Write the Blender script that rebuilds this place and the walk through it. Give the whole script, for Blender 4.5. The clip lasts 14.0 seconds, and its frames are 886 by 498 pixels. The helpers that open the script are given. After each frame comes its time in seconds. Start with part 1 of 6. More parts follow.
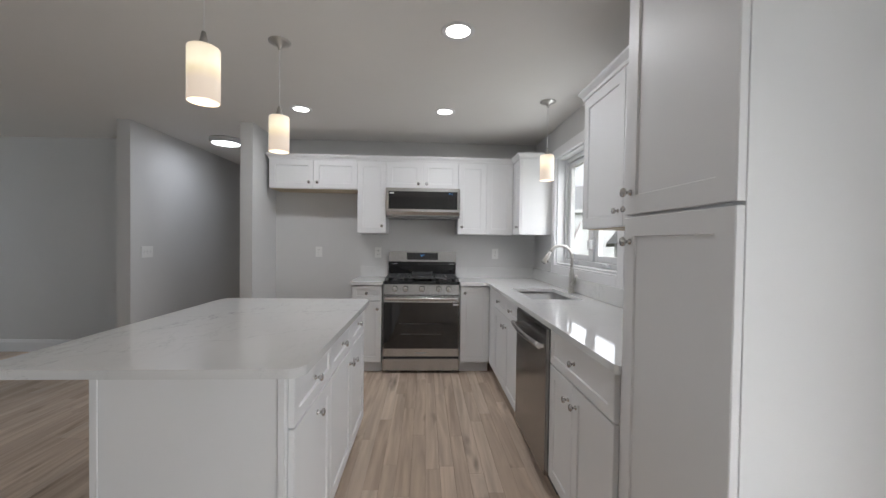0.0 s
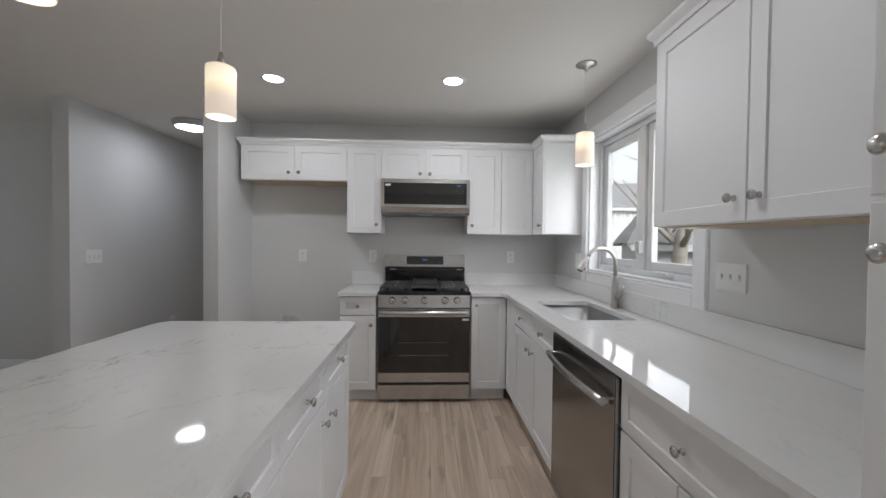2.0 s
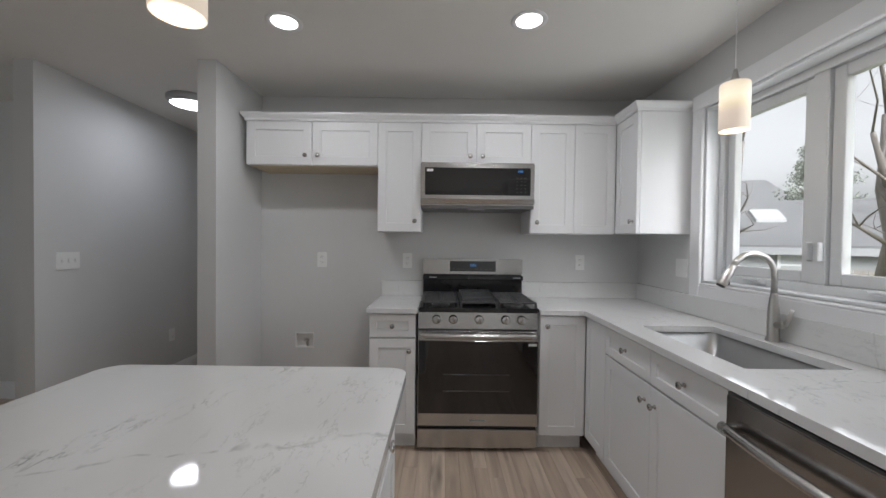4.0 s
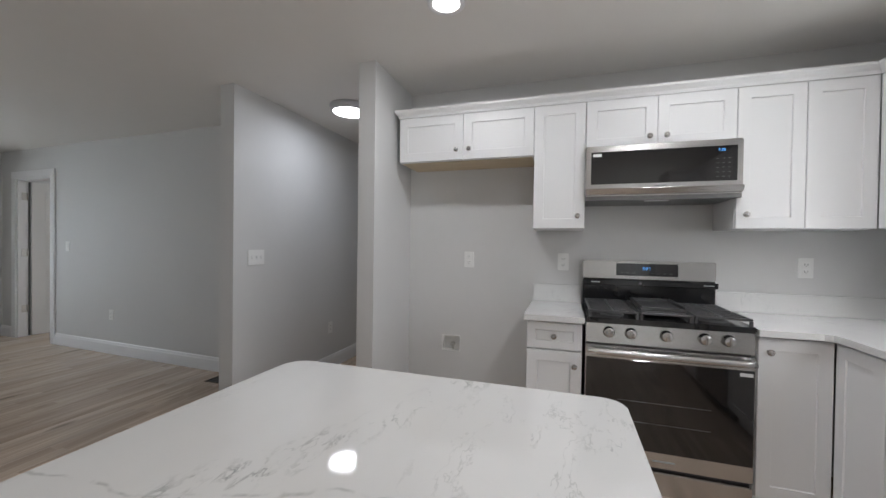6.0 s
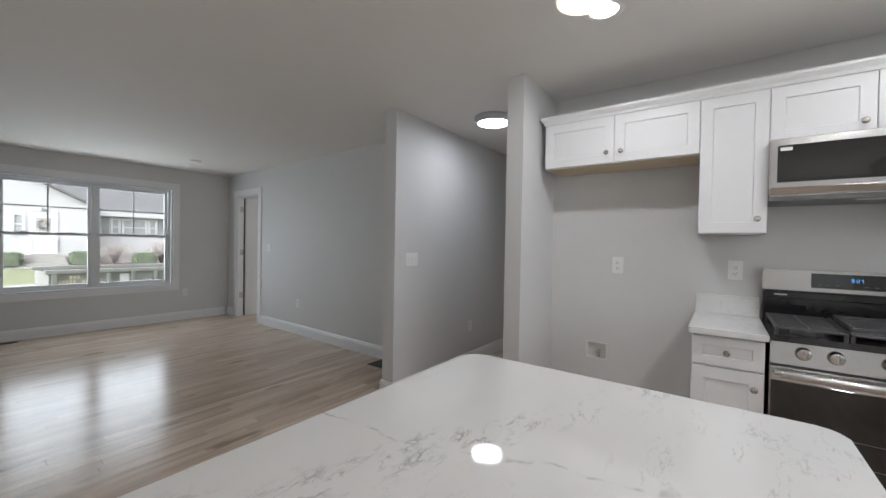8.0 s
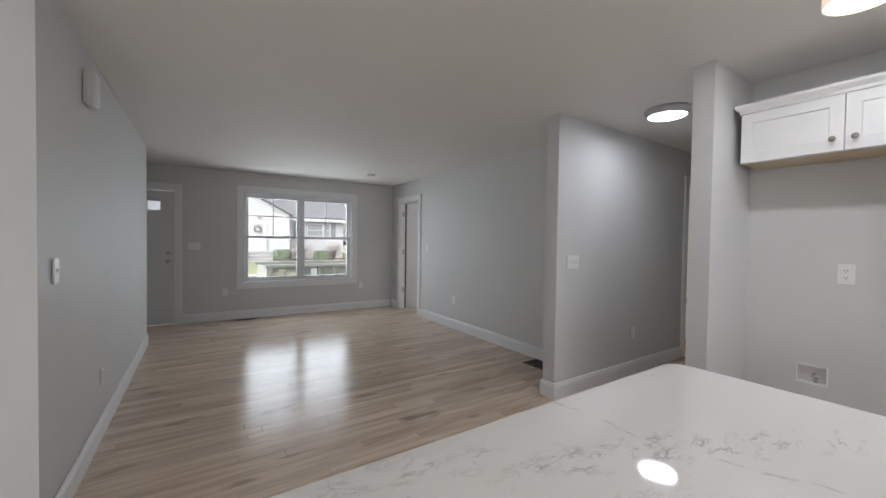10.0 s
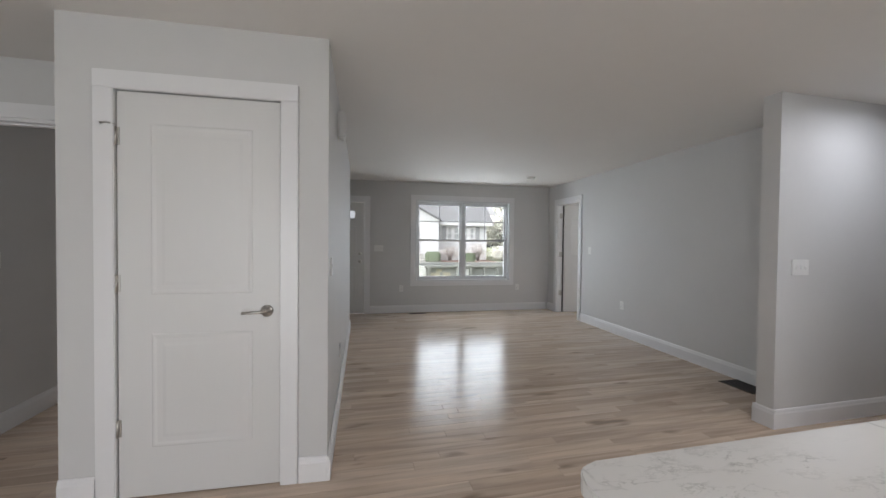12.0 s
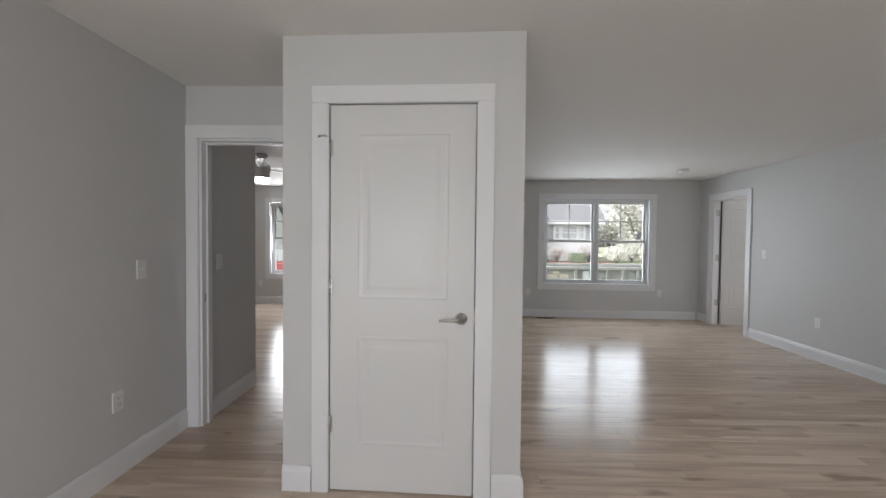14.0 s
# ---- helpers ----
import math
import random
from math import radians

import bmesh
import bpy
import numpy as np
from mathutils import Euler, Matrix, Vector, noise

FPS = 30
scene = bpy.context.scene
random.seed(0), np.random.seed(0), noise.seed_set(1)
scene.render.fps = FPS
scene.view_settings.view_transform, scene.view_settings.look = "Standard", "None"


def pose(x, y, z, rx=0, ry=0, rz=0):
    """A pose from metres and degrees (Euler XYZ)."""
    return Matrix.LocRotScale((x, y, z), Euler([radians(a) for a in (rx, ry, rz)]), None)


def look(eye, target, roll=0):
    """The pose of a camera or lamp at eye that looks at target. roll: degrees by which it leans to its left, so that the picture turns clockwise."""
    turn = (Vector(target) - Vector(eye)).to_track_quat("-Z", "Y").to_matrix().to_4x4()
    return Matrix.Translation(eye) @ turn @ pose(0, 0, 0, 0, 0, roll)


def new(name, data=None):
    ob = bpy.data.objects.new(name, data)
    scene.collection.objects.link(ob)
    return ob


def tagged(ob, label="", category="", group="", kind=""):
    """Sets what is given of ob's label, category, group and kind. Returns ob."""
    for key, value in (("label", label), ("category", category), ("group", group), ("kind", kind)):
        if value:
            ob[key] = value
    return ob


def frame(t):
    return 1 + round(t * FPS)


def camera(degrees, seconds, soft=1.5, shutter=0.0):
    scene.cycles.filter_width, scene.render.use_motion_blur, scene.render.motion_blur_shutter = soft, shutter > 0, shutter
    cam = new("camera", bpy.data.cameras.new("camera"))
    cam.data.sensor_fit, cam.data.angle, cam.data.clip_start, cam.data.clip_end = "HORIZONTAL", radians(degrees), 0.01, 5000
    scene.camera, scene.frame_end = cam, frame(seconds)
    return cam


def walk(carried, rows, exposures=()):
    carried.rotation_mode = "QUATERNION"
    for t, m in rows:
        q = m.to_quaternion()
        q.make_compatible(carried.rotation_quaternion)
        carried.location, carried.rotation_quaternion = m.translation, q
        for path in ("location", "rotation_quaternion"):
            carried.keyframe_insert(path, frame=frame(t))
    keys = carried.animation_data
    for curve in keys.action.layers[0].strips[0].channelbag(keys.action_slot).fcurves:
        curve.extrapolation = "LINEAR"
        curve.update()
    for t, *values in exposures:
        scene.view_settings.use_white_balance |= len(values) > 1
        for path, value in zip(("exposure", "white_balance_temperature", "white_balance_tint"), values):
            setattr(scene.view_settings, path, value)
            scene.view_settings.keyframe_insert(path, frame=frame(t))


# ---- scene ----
cam = camera(98.6, 14.0)
PATH = [
    (0, (0.03, -3.778, 1.312), (0.123, -1.781, 1.277), 0.8),
    (0.5, (0.04, -3.625, 1.324), (0.129, -1.628, 1.286), 0.8),
    (1, (0.051, -3.474, 1.325), (0.141, -1.477, 1.287), 0.8),
    (1.5, (0.042, -3.304, 1.323), (0.129, -1.307, 1.285), 0.8),
    (2, (0.01, -3.116, 1.332), (0.098, -1.118, 1.293), 0.6),
    (2.2, (0.0, -3.038, 1.332), (0.088, -1.04, 1.292), 0.6),
    (4.5, (-0.308, -2.26, 1.33), (-0.397, -0.262, 1.297), 0.8),
    (5, (-0.371, -2.18, 1.325), (-0.607, -0.195, 1.295), 0.8),
    (5.5, (-0.432, -2.157, 1.312), (-0.862, -0.204, 1.287), 0.7),
    (6, (-0.491, -2.168, 1.295), (-1.102, -0.264, 1.271), 0.8),
    (6.5, (-0.524, -2.206, 1.291), (-1.301, -0.362, 1.273), 0.9),
    (7, (-0.549, -2.25, 1.305), (-1.468, -0.474, 1.282), 0.8),
    (7.5, (-0.571, -2.294, 1.306), (-1.619, -0.591, 1.281), 1.0),
    (8, (-0.577, -2.344, 1.316), (-1.755, -0.728, 1.289), 1.0),
    (8.5, (-0.588, -2.41, 1.331), (-1.893, -0.895, 1.302), 1.1),
    (8.7, (-0.597, -2.431, 1.336), (-1.953, -0.962, 1.303), 1.0),
    (10.8, (-0.661, -2.747, 1.348), (-2.464, -1.882, 1.308), 0.7),
    (11, (-0.663, -2.781, 1.34), (-2.497, -1.983, 1.302), 0.6),
    (11.5, (-0.669, -2.886, 1.34), (-2.565, -2.252, 1.3), 0.6),
    (12, (-0.68, -2.998, 1.339), (-2.623, -2.528, 1.299), 0.6),
    (12.5, (-0.691, -3.11, 1.339), (-2.666, -2.799, 1.296), 0.7),
    (13, (-0.727, -3.219, 1.337), (-2.719, -3.047, 1.29), 0.7),
    (13.5, (-0.806, -3.353, 1.343), (-2.805, -3.296, 1.295), 0.6),
    (14, (-0.902, -3.504, 1.372), (-2.901, -3.537, 1.321), 0.6),
]
WB, WB2 = (6350, 11.5), (6420, 13)
walk(cam, [(t, look(eye, target, roll)) for t, eye, target, roll in PATH],
     exposures=((0.0, 1.46, *WB), (2.0, 1.39, *WB), (4.5, 1.25, *WB), (5.0, 1.4, *WB), (5.5, 1.57, *WB), (6.0, 1.68, *WB), (7.0, 1.77, *WB), (8.0, 1.78, *WB), (11.5, 1.93, *WB2), (14.0, 1.99, *WB2)))

SKY, LIVING_W, KITCHEN_W, DINING_W = 0.13, 21.5, 0.9, 11.4
PENDANT_W, CAN_W, HALL_W = 0.24, 2.05, 1.4

XR = 1.29         # window wall of kitchen and dining area

# ---- world, sun and large lights ----
world = bpy.data.worlds.new("overcast_sky")
scene.world = world
world.use_nodes = True
wn, wl = world.node_tree.nodes, world.node_tree.links
sky = wn.new("ShaderNodeTexSky")
sky.sky_type = "NISHITA"
sky.sun_disc = False
sky.sun_elevation = radians(38)
sky.sun_rotation = radians(160)
sky.dust_density = 5.0
soften = wn.new("ShaderNodeHueSaturation")
soften.inputs["Saturation"].default_value = 0.06
wl.new(sky.outputs[0], soften.inputs["Color"])
wl.new(soften.outputs[0], wn["Background"].inputs["Color"])
wn["Background"].inputs["Strength"].default_value = SKY

sun_data = bpy.data.lights.new("sun", "SUN")
sun_data.energy, sun_data.angle, sun_data.color = 0.8, radians(25), (1.0, 0.97, 0.93)
sun = new("sun", sun_data)
sun.matrix_world = look((0, 0, 20), (3.5, 9.6, 12), 0)


def area_lamp(name, size_x, size_y, watts, colour, m, shape="RECTANGLE"):
    data = bpy.data.lights.new(name, "AREA")
    data.shape, data.size, data.size_y = shape, size_x, size_y
    data.energy, data.color = watts, colour
    ob = new(name, data)
    ob.matrix_world = m
    return ob


DAY = (0.93, 0.97, 1.0)
area_lamp("living_window_light", 2.4, 2.0, LIVING_W, (0.83, 0.925, 1.0), look((-8.2, -0.9, 1.45), (-3, -0.9, 0.3)))
for ky in (-0.467, -1.048):
    area_lamp("kitchen_window_light", 0.41, 0.78, KITCHEN_W, DAY, look((1.374, ky, 1.62), (-1, ky, 1.6)))
# Added lamp in an unseen opening, brightens the closet door and dining area.
area_lamp("dining_fill_light", 1.3, 1.95, DINING_W, DAY, look((XR + 0.18, -4.55, 1.05), (-2, -4.55, 1.05)))
# Window out of view, assumed and added because the open door stands lit.
area_lamp("side_room_window_light", 1.2, 1.3, 12, DAY, look((-7.92, 2.6, 1.4), (-5, 2.4, 1.2)))
area_lamp("bedroom_window_light", 1.0, 1.4, 12, DAY, look((-8.86, -6.9, 1.4), (-3, -6.6, 1.0)))


# ---- materials ----
def material(name, colour=(0.8, 0.8, 0.8), rough=0.5, metal=0.0, vary=0.0, scale=6.0, bump=0.0, bump_scale=200.0, emit=0.0, emit_colour=None,
             stretch=(1, 1, 1), rough_vary=0.0, coat=0.0):
    mat = bpy.data.materials.new(name)
    mat.use_nodes = True
    nt = mat.node_tree
    b = nt.nodes["Principled BSDF"]
    b.inputs["Base Color"].default_value = (*colour, 1)
    b.inputs["Roughness"].default_value = rough
    b.inputs["Metallic"].default_value = metal
    b.inputs["Coat Weight"].default_value = coat
    if emit:
        b.inputs["Emission Color"].default_value = (*(emit_colour or colour), 1)
        b.inputs["Emission Strength"].default_value = emit
    if vary or bump or rough_vary:
        geo = nt.nodes.new("ShaderNodeTexCoord")
        mp = nt.nodes.new("ShaderNodeMapping")
        mp.inputs["Scale"].default_value = stretch
        nt.links.new(geo.outputs["Object"], mp.inputs[0])
    if vary:
        n1 = noise_node(nt, mp, scale, 5)
        n2 = noise_node(nt, mp, scale * 14, 3)
        add = nt.nodes.new("ShaderNodeMath")
        add.operation = "MULTIPLY_ADD"
        add.inputs[1].default_value = 0.35
        nt.links.new(n2.outputs["Fac"], add.inputs[0])
        nt.links.new(n1.outputs["Fac"], add.inputs[2])
        ramp = nt.nodes.new("ShaderNodeMapRange")
        ramp.inputs["From Min"].default_value, ramp.inputs["From Max"].default_value = 0.35, 1.0
        ramp.inputs["To Min"].default_value, ramp.inputs["To Max"].default_value = 1 - vary, 1 + vary
        nt.links.new(add.outputs[0], ramp.inputs[0])
        mix = nt.nodes.new("ShaderNodeVectorMath")
        mix.operation = "SCALE"
        mix.inputs[0].default_value = colour
        nt.links.new(ramp.outputs[0], mix.inputs["Scale"])
        nt.links.new(mix.outputs[0], b.inputs["Base Color"])
    if rough_vary:
        n3 = noise_node(nt, mp, scale * 2, 4)
        rr = nt.nodes.new("ShaderNodeMapRange")
        rr.inputs["To Min"].default_value, rr.inputs["To Max"].default_value = rough - rough_vary, rough + rough_vary
        nt.links.new(n3.outputs["Fac"], rr.inputs[0])
        nt.links.new(rr.outputs[0], b.inputs["Roughness"])
    if bump:
        n4 = noise_node(nt, mp, bump_scale, 3)
        bp = nt.nodes.new("ShaderNodeBump")
        bp.inputs["Strength"].default_value = bump
        bp.inputs["Distance"].default_value = 0.002
        nt.links.new(n4.outputs["Fac"], bp.inputs["Height"])
        nt.links.new(bp.outputs[0], b.inputs["Normal"])
    return mat


def noise_node(nt, mp, scale, detail):
    n = nt.nodes.new("ShaderNodeTexNoise")
    n.inputs["Scale"].default_value = scale
    n.inputs["Detail"].default_value = detail
    nt.links.new(mp.outputs[0], n.inputs["Vector"])
    return n


WALL = material("grey_wall_paint", (0.615, 0.613, 0.61), 0.62, vary=0.025, scale=1.3, bump=0.12, bump_scale=260, rough_vary=0.05)
CEIL = material("ceiling_paint", (0.78, 0.76, 0.735), 0.8, vary=0.02, scale=0.9, bump=0.12, bump_scale=220)
TRIM = material("white_trim_paint", (0.77, 0.77, 0.78), 0.32, vary=0.015, scale=3, bump=0.05, bump_scale=120, rough_vary=0.06)
DOORP = material("white_door_paint", (0.69, 0.687, 0.68), 0.36, vary=0.015, scale=3, bump=0.08, bump_scale=150, stretch=(1, 1, 0.15), rough_vary=0.06)
CAB = material("white_cabinet_lacquer", (0.75, 0.75, 0.755), 0.44, vary=0.012, scale=4, bump=0.03, bump_scale=90, rough_vary=0.05)
CABIN = material("cabinet_plywood", (0.56, 0.46, 0.32), 0.55, vary=0.12, scale=6, stretch=(1, 8, 8))
STEEL = material("brushed_stainless", (0.52, 0.51, 0.5), 0.25, 1.0, vary=0.04, scale=2, rough_vary=0.05)
SINKM = material("satin_sink_steel", (0.33, 0.33, 0.33), 0.36, 1.0, vary=0.03, scale=3)
DWSTEEL = material("dark_stainless", (0.36, 0.35, 0.34), 0.2, 1.0, vary=0.05, scale=2, rough_vary=0.05)
DARKSTEEL = material("dark_steel", (0.2, 0.2, 0.2), 0.35, 0.9, vary=0.05, scale=8)
RIM = material("grey_lamp_rim", (0.5, 0.5, 0.51), 0.42, 0.5, vary=0.04, scale=8)
NICKEL = material("brushed_nickel", (0.55, 0.535, 0.51), 0.32, 1.0, vary=0.015, scale=3)
CHROME = material("polished_nickel", (0.5, 0.49, 0.475), 0.24, 1.0, vary=0.03, scale=20)
BLACKG = material("black_glass", (0.012, 0.011, 0.011), 0.06, coat=0.5, rough_vary=0.02, scale=3)
ENAMEL = material("black_enamel", (0.014, 0.014, 0.015), 0.12, vary=0.1, scale=10, rough_vary=0.04)
IRON = material("cast_iron", (0.06, 0.06, 0.062), 0.3, vary=0.15, scale=30, bump=0.25, bump_scale=300)
PLASTIC = material("white_plastic", (0.78, 0.78, 0.77), 0.35, vary=0.01, scale=20)
SLOT = material("dark_slot", (0.05, 0.05, 0.05), 0.6, vary=0.1, scale=40)
GAP = material("plate_gap", (0.68, 0.68, 0.68), 0.5, vary=0.02, scale=40)
# White plastic toned slightly darker, with niche shade put into the colour.
BOXBACK = material("shaded_box_plastic", (0.74, 0.735, 0.72), 0.6, vary=0.04, scale=20)
KEYP = material("dim_key_print", (0.1, 0.1, 0.1), 0.5, vary=0.05, scale=60)
DISPLAY = material("blue_display_digits", (0.05, 0.25, 0.6), 0.4, emit=0.3, emit_colour=(0.15, 0.5, 1.0))
PRINT_GLINT = material("grey_print_and_glint", (0.3, 0.32, 0.32), 0.5, vary=0.05, scale=60)
STICKER = material("white_sticker", (0.75, 0.75, 0.75), 0.5, vary=0.03, scale=60)
BRONZE = material("floor_vent_metal", (0.05, 0.035, 0.025), 0.45, 0.6, vary=0.15, scale=30)
LED = material("led_diffuser", (0.9, 0.9, 0.9), 0.5, emit=2.6, emit_colour=(1.0, 0.96, 0.9))
LEDCOOL = material("led_diffuser_cool", (0.9, 0.9, 0.9), 0.5, emit=2.6, emit_colour=(0.97, 0.98, 1.0))
BULB = material("warm_bulb", (1, 0.9, 0.7), 0.5, emit=1.2, emit_colour=(1.0, 0.78, 0.45))
VINYL = material("white_window_vinyl", (0.64, 0.65, 0.66), 0.35, vary=0.01, scale=10, rough_vary=0.04)
MUNTIN = material("grey_window_bars", (0.3, 0.31, 0.32), 0.4, vary=0.04, scale=20)
FANBLADE = material("silver_fan_blade", (0.6, 0.6, 0.6), 0.35, vary=0.05, scale=8)
TUBM = material("cream_tub_acrylic", (0.72, 0.72, 0.64), 0.25, vary=0.03, scale=4)
BATHWALL = material("bathroom_wall_paint", (0.52, 0.53, 0.48), 0.6, vary=0.03, scale=2, bump=0.1)


def glass_material():
    mat = bpy.data.materials.new("window_glass")
    mat.use_nodes = True
    nt = mat.node_tree
    nt.nodes.remove(nt.nodes["Principled BSDF"])
    clear = nt.nodes.new("ShaderNodeBsdfTransparent")
    clear.inputs[0].default_value = (0.97, 0.98, 0.98, 1)
    gloss = nt.nodes.new("ShaderNodeBsdfGlossy")
    gloss.inputs["Roughness"].default_value = 0.02
    lw = nt.nodes.new("ShaderNodeLayerWeight")
    lw.inputs["Blend"].default_value = 0.5
    power = nt.nodes.new("ShaderNodeMath")
    power.operation = "POWER"
    power.inputs[1].default_value = 4.0
    nt.links.new(lw.outputs["Facing"], power.inputs[0])
    fres = nt.nodes.new("ShaderNodeMath")
    fres.operation = "MULTIPLY_ADD"
    fres.inputs[1].default_value, fres.inputs[2].default_value = 0.45, 0.035
    nt.links.new(power.outputs[0], fres.inputs[0])
    mix = nt.nodes.new("ShaderNodeMixShader")
    nt.links.new(fres.outputs[0], mix.inputs[0])
    nt.links.new(clear.outputs[0], mix.inputs[1])
    nt.links.new(gloss.outputs[0], mix.inputs[2])
    nt.links.new(mix.outputs[0], nt.nodes["Material Output"].inputs[0])
    return mat


GLASS = glass_material()


def shade_material():
    """Opal glass of the pendants; the bulb's light is painted as emission, brightest in its upper half."""
    mat = bpy.data.materials.new("opal_shade_glass")
    mat.use_nodes = True
    nt = mat.node_tree
    b = nt.nodes["Principled BSDF"]
    b.inputs["Base Color"].default_value = (0.8, 0.71, 0.6, 1)
    b.inputs["Roughness"].default_value = 0.3
    tc = nt.nodes.new("ShaderNodeTexCoord")
    sep = nt.nodes.new("ShaderNodeSeparateXYZ")
    nt.links.new(tc.outputs["Object"], sep.inputs[0])
    ramp = nt.nodes.new("ShaderNodeValToRGB")
    cr = ramp.color_ramp
    cr.elements[0].position, cr.elements[0].color = 0.0, (0.60, 0.50, 0.42, 1)
    cr.elements[1].position, cr.elements[1].color = 1.0, (0.80, 0.66, 0.46, 1)
    for pos, col in ((0.36, (0.66, 0.54, 0.43, 1)), (0.52, (0.98, 0.80, 0.47, 1)), (0.68, (1.25, 1.12, 0.80, 1)), (0.85, (1.05, 0.93, 0.66, 1))):
        cr.elements.new(pos).color = col
    m = nt.nodes.new("ShaderNodeMapRange")
    m.inputs["From Min"].default_value, m.inputs["From Max"].default_value = 0.0, 0.2
    nt.links.new(sep.outputs["Z"], m.inputs[0])
    nt.links.new(m.outputs[0], ramp.inputs[0])
    nt.links.new(ramp.outputs[0], b.inputs["Emission Color"])
    b.inputs["Emission Strength"].default_value = 0.25
    return mat


SHADE = shade_material()


def quartz_material():
    mat = bpy.data.materials.new("white_quartz_grey_veins")
    mat.use_nodes = True
    nt = mat.node_tree
    b = nt.nodes["Principled BSDF"]
    b.inputs["Roughness"].default_value = 0.045
    tc = nt.nodes.new("ShaderNodeTexCoord")
    mp = nt.nodes.new("ShaderNodeMapping")
    mp.inputs["Rotation"].default_value = (0, 0, radians(-38))
    mp.inputs["Scale"].default_value = (1.0, 0.42, 1.0)
    nt.links.new(tc.outputs["Object"], mp.inputs[0])
    warp = noise_node(nt, mp, 2.2, 6)
    warp.inputs["Roughness"].default_value = 0.65
    vm = nt.nodes.new("ShaderNodeVectorMath")
    vm.operation = "MULTIPLY_ADD"
    vm.inputs[1].default_value = (0.55, 0.55, 0.55)
    nt.links.new(warp.outputs["Color"], vm.inputs[0])
    nt.links.new(mp.outputs[0], vm.inputs[2])

    def veins(scale, width, seed):
        off = nt.nodes.new("ShaderNodeVectorMath")
        off.inputs[1].default_value = (seed, seed * 1.7, 0)
        nt.links.new(vm.outputs[0], off.inputs[0])
        n = nt.nodes.new("ShaderNodeTexNoise")
        n.inputs["Scale"].default_value = scale
        n.inputs["Detail"].default_value = 7
        n.inputs["Roughness"].default_value = 0.6
        nt.links.new(off.outputs[0], n.inputs["Vector"])
        d = nt.nodes.new("ShaderNodeMath")
        d.operation = "SUBTRACT"
        d.inputs[1].default_value = 0.5
        nt.links.new(n.outputs["Fac"], d.inputs[0])
        a = nt.nodes.new("ShaderNodeMath")
        a.operation = "ABSOLUTE"
        nt.links.new(d.outputs[0], a.inputs[0])
        r = nt.nodes.new("ShaderNodeMapRange")
        r.inputs["From Min"].default_value, r.inputs["From Max"].default_value = 0.0, width
        r.inputs["To Min"].default_value, r.inputs["To Max"].default_value = 1.0, 0.0
        nt.links.new(a.outputs[0], r.inputs[0])
        return r

    v1, v2 = veins(3.4, 0.02, 3.1), veins(2.2, 0.007, 9.7)
    v3, v4 = veins(7.5, 0.024, 5.3), veins(5.5, 0.012, 13.3)

    def math_node(op, p, q=0.0):
        m1 = nt.nodes.new("ShaderNodeMath")
        m1.operation = op
        for k, val in enumerate((p, q)):
            if isinstance(val, (int, float)):
                m1.inputs[k].default_value = val
            else:
                nt.links.new(val.outputs[0], m1.inputs[k])
        return m1

    def band(nx, ny, off, width, wobble):
        """1 along a line across the slab, fading out to its sides."""
        dot = nt.nodes.new("ShaderNodeVectorMath")
        dot.operation = "DOT_PRODUCT"
        dot.inputs[1].default_value = (nx, ny, 0)
        nt.links.new(tc.outputs["Object"], dot.inputs[0])
        wob = nt.nodes.new("ShaderNodeTexNoise")
        wob.inputs["Scale"].default_value = 4.0
        wob.inputs["Detail"].default_value = 4
        nt.links.new(tc.outputs["Object"], wob.inputs["Vector"])
        w1 = math_node("MULTIPLY_ADD", wob, wobble)
        w1.inputs[2].default_value = off - wobble * 0.5
        line = nt.nodes.new("ShaderNodeMath")
        line.operation = "ADD"
        nt.links.new(dot.outputs["Value"], line.inputs[0])
        nt.links.new(w1.outputs[0], line.inputs[1])
        r = nt.nodes.new("ShaderNodeMapRange")
        r.interpolation_type = "SMOOTHSTEP"
        r.inputs["From Min"].default_value, r.inputs["From Max"].default_value = 0.0, width
        r.inputs["To Min"].default_value, r.inputs["To Max"].default_value = 1.0, 0.0
        nt.links.new(math_node("ABSOLUTE", line).outputs[0], r.inputs[0])
        return r

    fine = noise_node(nt, mp, 34, 4)
    fr = nt.nodes.new("ShaderNodeMapRange")
    fr.inputs["From Min"].default_value, fr.inputs["From Max"].default_value = 0.4, 0.6
    nt.links.new(fine.outputs["Fac"], fr.inputs[0])
    crack = math_node("MAXIMUM", v1, math_node("MULTIPLY", v3, 0.7))
    main = math_node("MULTIPLY", math_node("MULTIPLY", band(0.902, -0.432, 0.17, 0.085, 0.12), crack), fr)
    thread = math_node("MULTIPLY", band(-0.25, 0.97, 1.42, 0.007, 0.2), fr)
    thread2 = math_node("MULTIPLY", band(0.5, -0.866, -1.55, 0.006, 0.24), fr)
    patch = noise_node(nt, mp, 2.4, 3)
    pr = nt.nodes.new("ShaderNodeMapRange")
    pr.inputs["From Min"].default_value, pr.inputs["From Max"].default_value = 0.44, 0.6
    nt.links.new(patch.outputs["Fac"], pr.inputs[0])
    stray = math_node("MULTIPLY", math_node("MULTIPLY", math_node("MAXIMUM", v2, v4), pr), math_node("MULTIPLY", fr, 0.5))
    mx = math_node("MAXIMUM", math_node("MAXIMUM", main, math_node("MULTIPLY", thread, 0.5)), math_node("MAXIMUM", stray, math_node("MULTIPLY", thread2, 0.4)))
    col = nt.nodes.new("ShaderNodeMix")
    col.data_type = "RGBA"
    col.inputs["A"].default_value = (0.69, 0.69, 0.685, 1)
